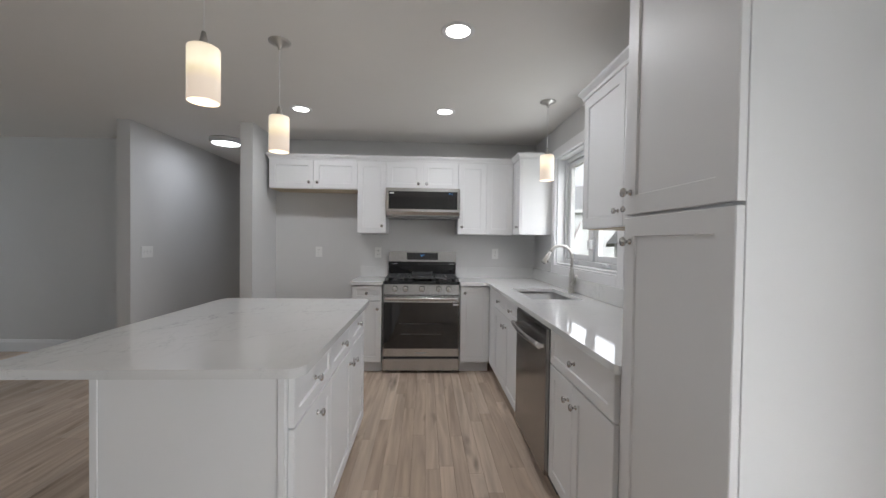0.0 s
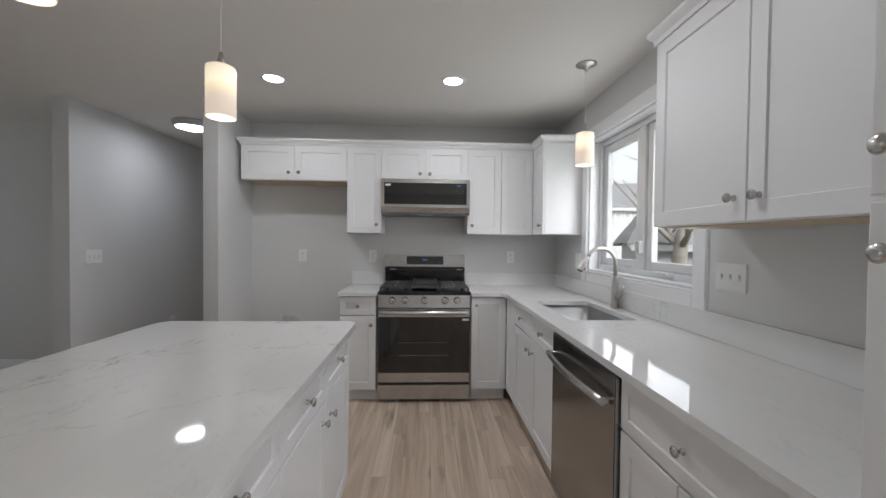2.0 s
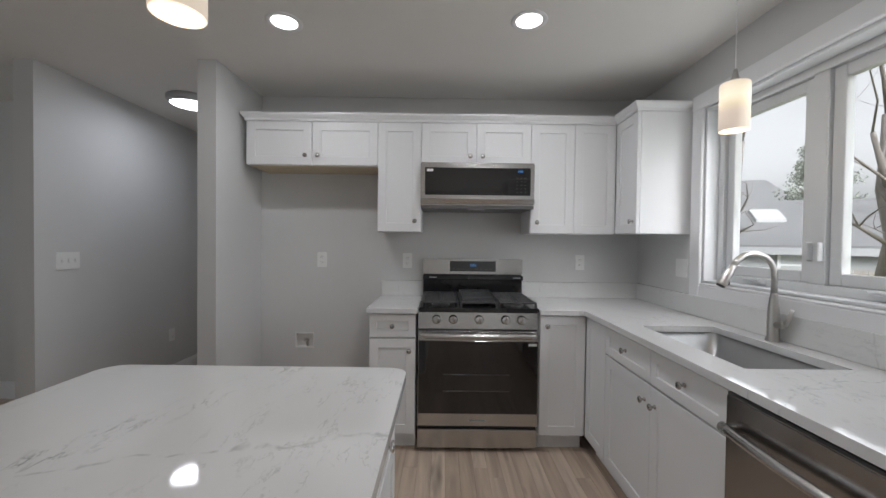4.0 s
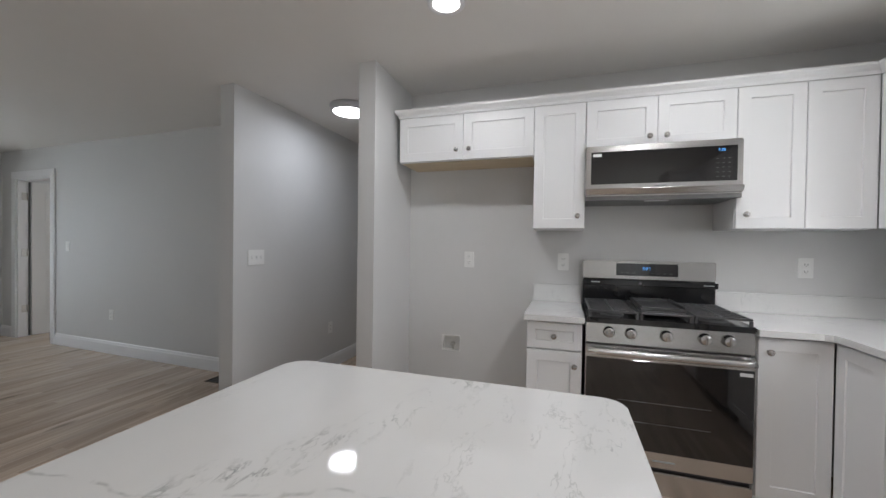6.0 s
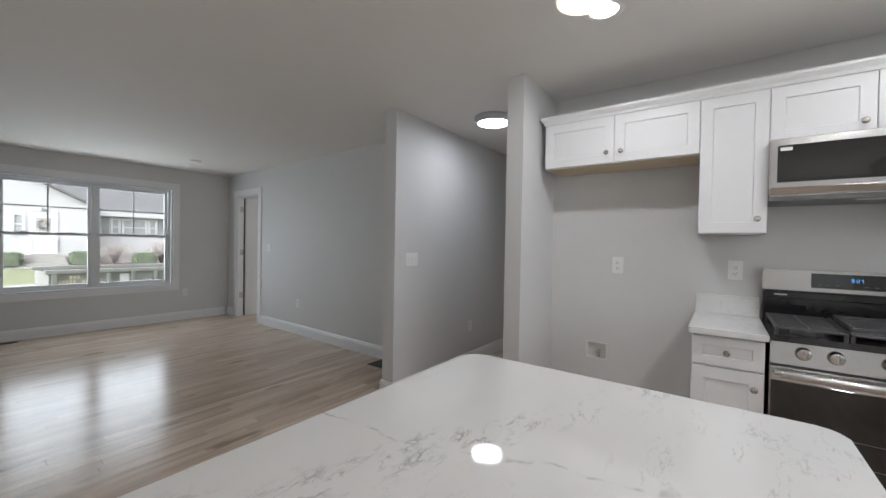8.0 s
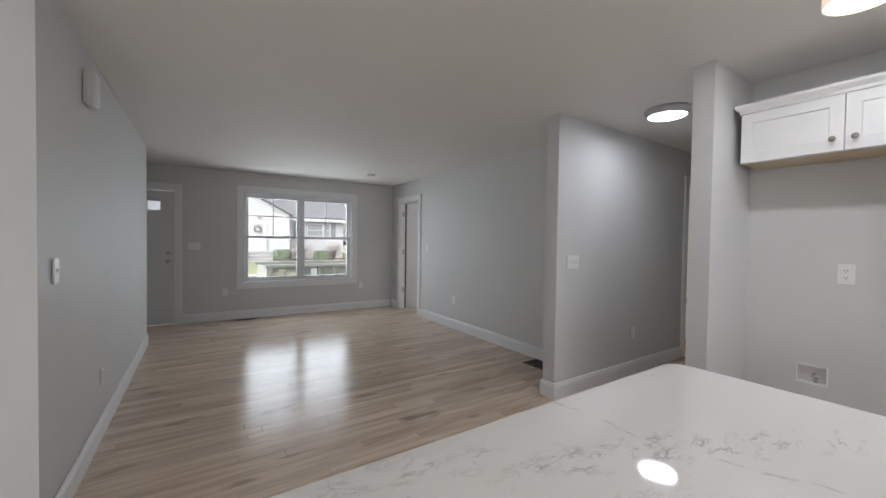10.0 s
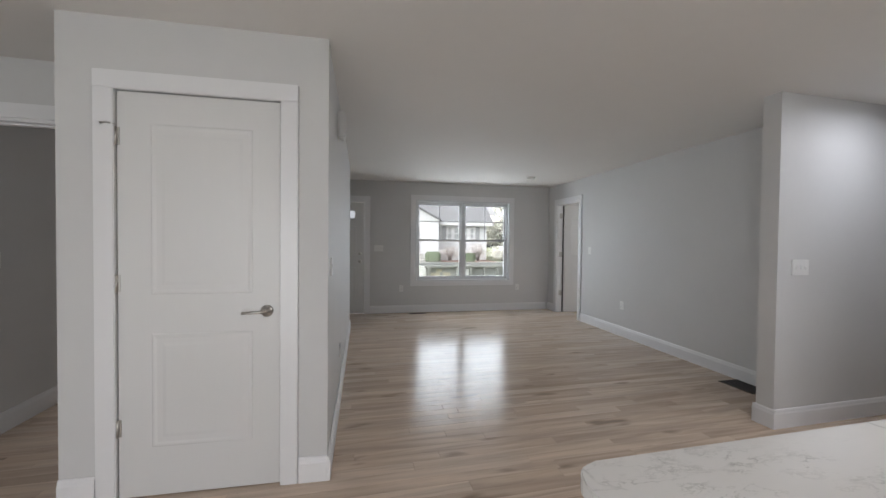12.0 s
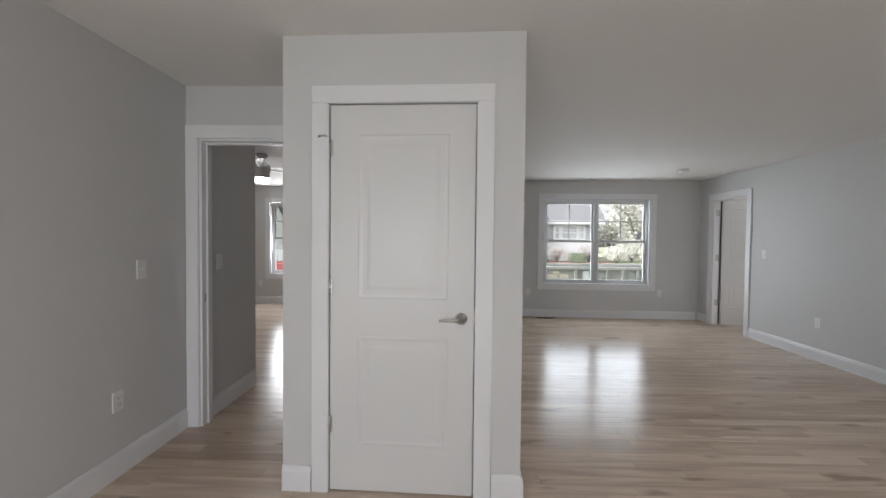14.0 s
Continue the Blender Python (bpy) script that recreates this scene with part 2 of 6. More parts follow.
    col.inputs["B"].default_value = (0.3, 0.31, 0.31, 1)
    nt.links.new(mx.outputs[0], col.inputs["Factor"])
    cloud = noise_node(nt, mp, 5, 3)
    cl = nt.nodes.new("ShaderNodeMapRange")
    cl.inputs["To Min"].default_value, cl.inputs["To Max"].default_value = 0.94, 1.05
    nt.links.new(cloud.outputs["Fac"], cl.inputs[0])
    sc = nt.nodes.new("ShaderNodeVectorMath")
    sc.operation = "SCALE"
    nt.links.new(col.outputs["Result"], sc.inputs[0])
    nt.links.new(cl.outputs[0], sc.inputs["Scale"])
    nt.links.new(sc.outputs[0], b.inputs["Base Color"])
    return mat


QUARTZ = quartz_material()


def oak_material():
    """Light oak boards: tone per board, long grain along the board, dark flecks and knots."""
    mat = bpy.data.materials.new("natural_oak_boards")
    mat.use_nodes = True
    nt = mat.node_tree
    b = nt.nodes["Principled BSDF"]
    b.inputs["Specular IOR Level"].default_value = 0.24
    info = nt.nodes.new("ShaderNodeObjectInfo")
    isl = nt.nodes.new("ShaderNodeNewGeometry")
    tc = nt.nodes.new("ShaderNodeNewGeometry")
    rnd = nt.nodes.new("ShaderNodeMath")
    rnd.operation = "ADD"
    nt.links.new(info.outputs["Random"], rnd.inputs[0])
    nt.links.new(isl.outputs["Random Per Island"], rnd.inputs[1])
    fract = nt.nodes.new("ShaderNodeMath")
    fract.operation = "FRACT"
    nt.links.new(rnd.outputs[0], fract.inputs[0])
    shift = nt.nodes.new("ShaderNodeMath")
    shift.operation = "MULTIPLY"
    shift.inputs[1].default_value = 40.0
    nt.links.new(fract.outputs[0], shift.inputs[0])
    cmb = nt.nodes.new("ShaderNodeCombineXYZ")
    nt.links.new(shift.outputs[0], cmb.inputs["X"])
    nt.links.new(shift.outputs[0], cmb.inputs["Y"])
    addv = nt.nodes.new("ShaderNodeVectorMath")
    nt.links.new(tc.outputs["Position"], addv.inputs[0])
    nt.links.new(cmb.outputs[0], addv.inputs[1])
    mp = nt.nodes.new("ShaderNodeMapping")
    mp.inputs["Scale"].default_value = (1.0, 0.07, 1.0)
    nt.links.new(addv.outputs[0], mp.inputs[0])
    grain = noise_node(nt, mp, 38, 6)
    grain.inputs["Distortion"].default_value = 0.6
    cath = noise_node(nt, mp, 8, 5)
    cath.inputs["Distortion"].default_value = 2.2
    tone = nt.nodes.new("ShaderNodeValToRGB")
    e = tone.color_ramp.elements
    e[0].position, e[0].color = 0.0, (0.49, 0.385, 0.3, 1)
    e[1].position, e[1].color = 1.0, (0.63, 0.515, 0.418, 1)
    e.new(0.18).color = (0.54, 0.427, 0.335, 1)
    e.new(0.6).color = (0.575, 0.459, 0.364, 1)
    nt.links.new(fract.outputs[0], tone.inputs[0])
    gr = nt.nodes.new("ShaderNodeMapRange")
    gr.inputs["From Min"].default_value, gr.inputs["From Max"].default_value = 0.3, 0.7
    gr.inputs["To Min"].default_value, gr.inputs["To Max"].default_value = 0.93, 1.05
    nt.links.new(grain.outputs["Fac"], gr.inputs[0])
    cr = nt.nodes.new("ShaderNodeMapRange")
    cr.inputs["From Min"].default_value, cr.inputs["From Max"].default_value = 0.35, 0.65
    cr.inputs["To Min"].default_value, cr.inputs["To Max"].default_value = 0.8, 1.1
    nt.links.new(cath.outputs["Fac"], cr.inputs[0])
    mu = nt.nodes.new("ShaderNodeMath")
    mu.operation = "MULTIPLY"
    nt.links.new(gr.outputs[0], mu.inputs[0])
    nt.links.new(cr.outputs[0], mu.inputs[1])
    mp2 = nt.nodes.new("ShaderNodeMapping")
    mp2.inputs["Scale"].default_value = (1.0, 0.25, 1.0)
    nt.links.new(addv.outputs[0], mp2.inputs[0])
    knot = noise_node(nt, mp2, 7, 2)
    kr = nt.nodes.new("ShaderNodeMapRange")
    kr.inputs["From Min"].default_value, kr.inputs["From Max"].default_value = 0.64, 0.73
    kr.inputs["To Min"].default_value, kr.inputs["To Max"].default_value = 1.0, 0.55
    nt.links.new(knot.outputs["Fac"], kr.inputs[0])
    mu2 = nt.nodes.new("ShaderNodeMath")
    mu2.operation = "MULTIPLY"
    nt.links.new(mu.outputs[0], mu2.inputs[0])
    nt.links.new(kr.outputs[0], mu2.inputs[1])
    sc = nt.nodes.new("ShaderNodeVectorMath")
    sc.operation = "SCALE"
    nt.links.new(tone.outputs[0], sc.inputs[0])
    nt.links.new(mu2.outputs[0], sc.inputs["Scale"])
    nt.links.new(sc.outputs[0], b.inputs["Base Color"])
    rr = nt.nodes.new("ShaderNodeMapRange")
    rr.inputs["To Min"].default_value, rr.inputs["To Max"].default_value = 0.17, 0.25
    nt.links.new(grain.outputs["Fac"], rr.inputs[0])
    nt.links.new(rr.outputs[0], b.inputs["Roughness"])
    bp = nt.nodes.new("ShaderNodeBump")
    bp.inputs["Strength"].default_value = 0.12
    bp.inputs["Distance"].default_value = 0.002
    nt.links.new(grain.outputs["Fac"], bp.inputs["Height"])
    nt.links.new(bp.outputs[0], b.inputs["Normal"])
    return mat


OAK = oak_material()
JOINT = material("dark_floor_joint", (0.3, 0.225, 0.165), 0.7, vary=0.1, scale=10)
# outdoors
GRASS = material("pale_lawn", (0.2, 0.22, 0.13), 0.9, vary=0.25, scale=0.8, bump=0.5, bump_scale=8)
ASPHALT = material("asphalt", (0.12, 0.12, 0.12), 0.9, vary=0.12, scale=1.5, bump=0.3, bump_scale=40)
CONCRETE = material("pavement_concrete", (0.4, 0.39, 0.37), 0.85, vary=0.1, scale=1.5)
SIDING = material("white_house_siding", (0.6, 0.61, 0.62), 0.6, vary=0.03, scale=1)
GREYSIDE = material("grey_house_siding", (0.3, 0.31, 0.32), 0.6, vary=0.05, scale=1)
PALESIDE = material("pale_house_siding", (0.4, 0.41, 0.415), 0.6, vary=0.04, scale=1)
SHINGLE = material("grey_roof_shingles", (0.16, 0.162, 0.168), 0.9, vary=0.22, scale=2.2, stretch=(1, 1, 3), bump=0.5, bump_scale=20)
DARKPANE = material("far_window_pane", (0.4, 0.42, 0.43), 0.1, vary=0.1, scale=1)
# Colour raised to put in haze and offset the crowns' own shade.
SPRING = material("pale_spring_leaves", (0.68, 0.68, 0.62), 0.8, vary=0.2, scale=3)
HEDGE = material("hedge_leaves", (0.18, 0.22, 0.15), 0.7, vary=0.35, scale=5)
BLOSSOM = material("pale_budding_twigs", (0.5, 0.46, 0.44), 0.8, vary=0.2, scale=5)
BARK = material("grey_bark", (0.2, 0.18, 0.165), 0.9, vary=0.25, scale=6)
PINE = material("evergreen_leaves", (0.26, 0.29, 0.24), 0.75, vary=0.3, scale=3)
SKIP = material("dark_green_skip_paint", (0.26, 0.27, 0.255), 0.55, vary=0.2, scale=1.5)
SKIPLETTER = material("yellow_skip_lettering", (0.55, 0.5, 0.38), 0.6, vary=0.08, scale=6)
MULCH = material("red_brown_mulch", (0.22, 0.12, 0.09), 0.95, vary=0.3, scale=5)
FENCE = material("weathered_fence_wood", (0.34, 0.31, 0.28), 0.85, vary=0.2, scale=6, stretch=(4, 4, 0.6))
CARRED = material("red_car_paint", (0.3, 0.07, 0.07), 0.3)


# ---- mesh helpers ----
def box(bm, x0, x1, y0, y1, z0, z1, bevel=0.0, seg=1):
    """Adds a box, its edges rounded by bevel."""
    made = bmesh.ops.create_cube(bm, size=1.0)
    vs = made["verts"]
    for v in vs:
        v.co = Vector(((x0 + x1) / 2 + v.co.x * (x1 - x0), (y0 + y1) / 2 + v.co.y * (y1 - y0), (z0 + z1) / 2 + v.co.z * (z1 - z0)))
    if bevel:
        es = list({e for v in vs for e in v.link_edges})
        bmesh.ops.bevel(bm, geom=es, offset=bevel, segments=seg, affect="EDGES", clamp_overlap=True)
    return vs


def turned(bm, profile, seg=20, m=None):
    """A body turned about z from (radius, height) pairs."""
    rings = []
    for r, z in profile:
        rings.append([bm.verts.new((r * math.cos(2 * math.pi * i / seg), r * math.sin(2 * math.pi * i / seg), z)) for i in range(seg)] if r > 1e-6
                     else [bm.verts.new((0, 0, z))])
    new_faces = []
    for a, b in zip(rings, rings[1:]):
        for i in range(seg):
            j = (i + 1) % seg
            q = [a[i % len(a)], a[j % len(a)], b[j % len(b)], b[i % len(b)]]
            q = list(dict.fromkeys(q))
            if len(q) > 2:
                new_faces.append(bm.faces.new(q))
    if m is not None:
        bmesh.ops.transform(bm, matrix=m, verts=[v for r in rings for v in r])
    for fc in new_faces:
        fc.smooth = True
    return new_faces


def tube(bm, points, radii, seg=10):
    """A round bar along points."""
    rings = []
    n = len(points)
    pts = [Vector(p) for p in points]
    for k, p in enumerate(pts):
        d = (pts[min(k + 1, n - 1)] - pts[max(k - 1, 0)]).normalized()
        side = d.cross(Vector((0, 0, 1)))
        if side.length < 1e-3:
            side = d.cross(Vector((0, 1, 0)))
        side.normalize()
        up = side.cross(d)
        r = radii[k] if isinstance(radii, (list, tuple)) else radii
        rings.append([bm.verts.new(p + side * r * math.cos(2 * math.pi * i / seg) + up * r * math.sin(2 * math.pi * i / seg)) for i in range(seg)])
    for a, b in zip(rings, rings[1:]):
        for i in range(seg):
            bm.faces.new((a[i], a[(i + 1) % seg], b[(i + 1) % seg], b[i])).smooth = True
    bm.faces.new(rings[0][::-1])
    bm.faces.new(rings[-1])


def prism(bm, outline, z0, z1, bevel=0.0):
    """An upright prism over a plan outline."""
    low = [bm.verts.new((x, y, z0)) for x, y in outline]
    top = [bm.verts.new((x, y, z1)) for x, y in outline]
    n = len(outline)
    bm.faces.new(low[::-1])
    cap = bm.faces.new(top)
    for i in range(n):
        bm.faces.new((low[i], low[(i + 1) % n], top[(i + 1) % n], top[i]))
    if bevel:
        bmesh.ops.bevel(bm, geom=list(cap.edges), offset=bevel, segments=2, affect="EDGES")
    return low + top


def mesh_of(name, bm, mat):
    bmesh.ops.recalc_face_normals(bm, faces=bm.faces)
    me = bpy.data.meshes.new(name)
    bm.to_mesh(me)
    bm.free()
    for mt in (mat if isinstance(mat, (list, tuple)) else [mat]):
        me.materials.append(mt)
    return me


def part(name, bm, mat, parent=None, label=""):
    ob = new(name, mesh_of(name, bm, mat))
    if parent is not None:
        ob.parent = parent
    if label:
        ob["label"] = label
    return ob


def thing(name, m, label, category, group="", kind=""):
    ob = new(name)
    ob.empty_display_size = 0.1
    ob.matrix_world = m
    return tagged(ob, label, category, group, kind)


def solid(name, boxes, mat, label="", category="", kind="structure", bevel=0.0, m=None):
    bm = bmesh.new()
    for bx in boxes:
        box(bm, *bx, bevel=bevel)
    ob = part(name, bm, mat)
    if m is not None:
        ob.matrix_world = m
    return tagged(ob, label, category, kind=kind)


def simple(name, boxes, mat, parent, bevel=0.0, label="", seg=1):
    bm = bmesh.new()
    for bx in boxes:
        box(bm, *bx, bevel=bevel, seg=seg)
    return part(name, bm, mat, parent, label)


H = 2.44          # ceiling height
YB = 0.57         # kitchen back wall
XF = -7.72        # living room front wall
YL = 0.845        # living room side wall
YC = -3.12        # closet side wall of the living room
XC = -2.88        # closet front
XD = -3.6         # wall of the bedroom doorway
YD = -5.385       # dining wall
T = 0.12
BD0, BD1 = -7.31, -6.55   # doorway of the side room


def askew(x, y, degrees):
    """A small turn about a plan point: the living room lies a little out of square with the kitchen."""
    return Matrix.Translation((x, y, 0)) @ pose(0, 0, 0, 0, 0, degrees) @ Matrix.Translation((-x, -y, 0))


M_SIDE, M_FRONT, M_CLOSET = askew(BD1, YL, -1.9), askew(XF, -0.9, -1.9), askew(XC, YC, -2.5)

# ---- the large structure ----
solid("ground", [(-90, 90, -90, 90, -0.75, -0.6)], GRASS, "pale spring lawn around the houses", "ground")
solid("subfloor", [(-9.2, -4.36, -9.2, 4.2, -0.3, -0.02), (-4.36, XR + 0.15, YD - T, 4.2, -0.3, -0.02)], JOINT, "dark joint bed under the oak boards", "floor")
ceil = solid("ceiling", [(-9.2, 1.6, -9.2, 5.2, H, H + 0.12)], CEIL, "flat painted warm grey ceiling", "ceiling")
solid("roof_slab", [(-9.4, 1.8, -9.4, 5.4, H + 0.13, H + 0.3)], SHINGLE, "dark roof over the house", "roof")

# window wall of the kitchen, with its opening
# SD0 to SD1: an opening added out of view to admit light.
SD0, SD1 = -5.25, -3.85
WY0, WY1, WZ0, WZ1 = -1.36, -0.155, 1.10, 2.13
solid("wall_kitchen_window", [(XR, XR + 0.16, WY1, YB + T, 0, H), (XR, XR + 0.16, SD1, WY0, 0, H), (XR, XR + 0.16, YD - T, SD0, 0, H), (XR, XR + 0.16, SD0, SD1, 2.05, H), (XR, XR + 0.16, WY0, WY1, 0, WZ0),
                              (XR, XR + 0.16, WY0, WY1, WZ1, H)], WALL, "light grey painted wall with a casement window", "wall")
NX0, NX1, NZ0, NZ1 = -1.362, -1.23, 0.505, 0.613   # niche of the supply box
bm = bmesh.new()
wx, wz = (-1.638, NX0, NX1, XR), (0, NZ0, NZ1, H)
wv = [[[bm.verts.new((x, y, z)) for z in wz] for x in wx] for y in (YB, YB + T)]
for i in range(3):
    for j in range(3):
        if (i, j) != (1, 1):
            for g in wv:
                bm.faces.new((g[i][j], g[i + 1][j], g[i + 1][j + 1], g[i][j + 1]))
rim = [[(0, 0), (1, 0), (2, 0), (3, 0), (3, 1), (3, 2), (3, 3), (2, 3), (1, 3), (0, 3), (0, 2), (0, 1)], [(1, 1), (2, 1), (2, 2), (1, 2)]]
for loop in rim:
    for p, q in zip(loop, loop[1:] + loop[:1]):
        bm.faces.new((wv[0][p[0]][p[1]], wv[0][q[0]][q[1]], wv[1][q[0]][q[1]], wv[1][p[0]][p[1]]))
tagged(part("wall_kitchen_back", bm, WALL), "light grey painted wall behind the range", "wall", kind="structure")
solid("wall_hall_side", [(-1.754, -1.638, -0.02, 4.2, 0, H)], WALL, "light grey wall end between hall and fridge bay", "wall")
HB0, HB1 = 2.33, 3.1
solid("wall_hall_partition", [(-2.912, -2.786, 0.0, HB0, 0, H), (-2.912, -2.786, HB1, 4.2, 0, H), (-2.912, -2.786, HB0, HB1, 2.06, H)], WALL,
      "grey painted hallway wall, lit by the flush ceiling light", "wall")
solid("wall_hall_end", [(-2.81, -1.754, 4.08, 4.2, 0, H)], WALL, "grey painted end wall of the hallway", "wall")
solid("wall_living_side", [(XF, BD0, YL, YL + T, 0, H), (BD1, -2.912, YL, YL + T, 0, H), (BD0, BD1, YL, YL + T, 2.07, H)], WALL,
      "grey painted living room wall with a doorway", "wall", m=M_SIDE)
LY0, LY1, LZ0, LZ1 = -1.825, 0.045, 0.585, 2.115
ED0, ED1 = -3.66, -2.745
solid("wall_front", [(XF - 0.16, XF, ED1, LY0, 0, H), (XF - 0.16, XF, LY1, YL + T, 0, H), (XF - 0.16, XF, LY0, LY1, 0, LZ0),
                     (XF - 0.16, XF, LY0, LY1, LZ1, H), (XF - 0.16, XF, -4.1, ED0, 0, H), (XF - 0.16, XF, ED0, ED1, 2.06, H)], WALL,
      "grey painted front wall with a double window and entry door", "wall", m=M_FRONT)
XE, YE = -6.6, -3.012     # the wall to the entry runs a little out of square
bm = bmesh.new()
prism(bm, [(XE, YE - T), (XC - T, YC - T), (XC - T, YC), (XE, YE)], 0, H)
tagged(part("wall_closet_side", bm, WALL), "grey painted wall running to the entry", "wall", kind="structure")
solid("wall_entry_side", [(XF - 0.17, XE, -4.1, -3.98, 0, H), (XE, XE + T, -3.98, YE - T - 0.004, 0, H)], WALL, "grey wall of the entry recess", "wall")
CD0, CD1, CDZ = -4.145, -3.366, 2.08
CL = -4.4
solid("wall_closet_front", [(XC - T, XC, CL, CD0, 0, H), (XC - T, XC, CD1, YC, 0, H), (XC - T, XC, CD0, CD1, CDZ, H)], WALL,
      "light grey wall around the closet door", "wall", m=M_CLOSET)
solid("wall_closet_back", [(XD, XC - T - 0.06, CL - 0.004, CL + 0.1, 0, H)], WALL, "grey painted closet return wall", "wall")
D20, D21 = -5.292, -4.47
solid("wall_bedroom_door", [(XD - T, XD, YD, D20, 0, H), (XD - T, XD, D21, YC - T, 0, H), (XD - T, XD, D20, D21, 2.07, H)], WALL,
      "grey painted wall with an open bedroom doorway", "wall")
solid("wall_dining", [(XD, XR, YD - T, YD, 0, H)], WALL, "grey painted dining wall", "wall")
# rooms behind the doorways
BW0, BW1, BWZ0, BWZ1 = -7.25, -6.27, 0.6, 2.1
LB = "grey painted bedroom wall"
solid("wall_bedroom_entry", [(-4.42, XD - T, -5.43, -5.31, 0, H), (-4.42, -4.3, -9.0, -5.43, 0, H)], WALL, LB, "wall")
solid("wall_bedroom_window", [(-8.92, -8.8, BW1, -3.9, 0, H), (-8.92, -8.8, -9.0, BW0, 0, H), (-8.92, -8.8, BW0, BW1, 0, BWZ0), (-8.92, -8.8, BW0, BW1, BWZ1, H)], WALL,
      "grey painted bedroom wall with a window", "wall")
solid("wall_bedroom_end", [(-8.8, -4.42, -9.0, -8.88, 0, H)], WALL, LB, "wall")
solid("wall_bedroom_side", [(-8.8, XF - 0.17, -4.1, -3.98, 0, H)], WALL, LB, "wall")
# Includes the assumed window opening for the side room lamp.
solid("wall_side_room", [(XF - 0.16, XF, YL + T, 2.0, 0, H), (XF - 0.16, XF, 3.2, 4.2, 0, H), (XF - 0.16, XF, 2.0, 3.2, 0, 0.7), (XF - 0.16, XF, 2.0, 3.2, 2.1, H), (XF, -2.93, 4.08, 4.2, 0, H), (-5.3, -5.18, YL + T, 4.08, 0, H)], WALL, "plain grey walls of the side room", "wall")
solid("bathroom_wall", [(-5.17, -5.14, YL + T + 0.01, 4.07, 0, H), (-5.14, -2.94, 4.02, 4.07, 0, H)], BATHWALL, "cream painted bathroom wall", "wall")


# baseboards: board with a stepped, rounded top
def baseboard(name, x0, y0, x1, y1, nx, ny, m=None):
    """Runs from one end to the other; (nx, ny) points into the room."""
    bm = bmesh.new()
    prof = [(0, 0), (0.016, 0), (0.016, 0.105), (0.012, 0.118), (0.011, 0.128), (0.006, 0.138), (0, 0.138)]
    a = [bm.verts.new((x0 + nx * u, y0 + ny * u, w)) for u, w in prof]
    b = [bm.verts.new((x1 + nx * u, y1 + ny * u, w)) for u, w in prof]
    n = len(prof)
    for i in range(n):
        bm.faces.new((a[i], a[(i + 1) % n], b[(i + 1) % n], b[i]))
    bm.faces.new(a[::-1])
    bm.faces.new(b)
    ob = part(name, bm, TRIM)
    if m is not None:
        ob.matrix_world = m
    return tagged(ob, "white painted baseboard with a stepped top", "baseboard", kind="structure")


CW = 0.09   # casing width
for run in ((BD1 + CW + 0.005, YL, -2.912, YL, 0, -1, M_SIDE), (XF, YL, BD0 - CW - 0.005, YL, 0, -1, M_SIDE), (XF, ED1 + CW + 0.005, XF, YL - 0.016, 1, 0, M_FRONT),
            (-2.928, 0.0, -2.77, 0.0, 0, -1), (-2.912, 0.0, -2.912, YL - 0.016, -1, 0), (-2.786, 0.0, -2.786, HB0 - CW - 0.005, 1, 0),
            (XE, YE, XC + 0.016, YC, 0, 1), (XC, CL, XC, CD0 - CW - 0.005, 1, 0, M_CLOSET), (XC, CD1 + CW + 0.005, XC, YC, 1, 0, M_CLOSET), (XD + 0.02, YD, XR, YD, 0, 1),
            (-4.4, -5.31, XD - T - 0.02, -5.31, 0, 1), (-1.754, -0.02, -1.638, -0.02, 0, -1), (-1.754, -0.036, -1.754, 4.08, -1, 0), (-1.638, -0.036, -1.638, YB, 1, 0),
            (-1.62, YB, -0.7, YB, 0, -1), (-8.8, -8.9, -8.8, -4.1, 1, 0), (-2.81, 4.08, -1.754, 4.08, 0, -1), (XR, SD1 + 0.01, XR, -3.018, -1, 0)):
    baseboard("baseboard", *run)


def casing(parent, m, w, h, sill=None, head_extra=0.0):
    """Flat casing round an opening in the local x-z plane: x from 0 to w, out towards -y; a sill height makes it a window."""
    z0 = 0.0 if sill is None else sill
    pieces = [("casing_side", (-CW, 0, -0.018, 0.003, z0 - (0 if sill is None else CW), h + 0.0)),
              ("casing_side", (w, w + CW, -0.018, 0.003, z0 - (0 if sill is None else CW), h + 0.0)),
              ("casing_head", (-CW, w + CW, -0.0205, 0.003, h, h + CW + head_extra))]
    if sill is not None:
        pieces.append(("casing_apron", (0, w, -0.0185, 0.003, sill - CW, sill)))
    for nm, bx in pieces:
        simple(nm, [bx], TRIM, parent, bevel=0.004, seg=2)


def knob_mesh():
    bm = bmesh.new()
    turned(bm, [(0.0095, 0.0), (0.0095, 0.003), (0.0055, 0.006), (0.005, 0.013), (0.009, 0.017), (0.0145, 0.021), (0.0155, 0.025), (0.0125, 0.029), (0.006, 0.0305), (0, 0.0308)], 16,
           pose(0, 0, 0, 90))
    return mesh_of("knob", bm, CHROME)


KNOB = knob_mesh()


def add_knob(parent, x, y, z):
    k = new("knob", KNOB)
    k.parent = parent
    k.location = (x, y, z)
    k["label"] = "round polished nickel knob"
    return k


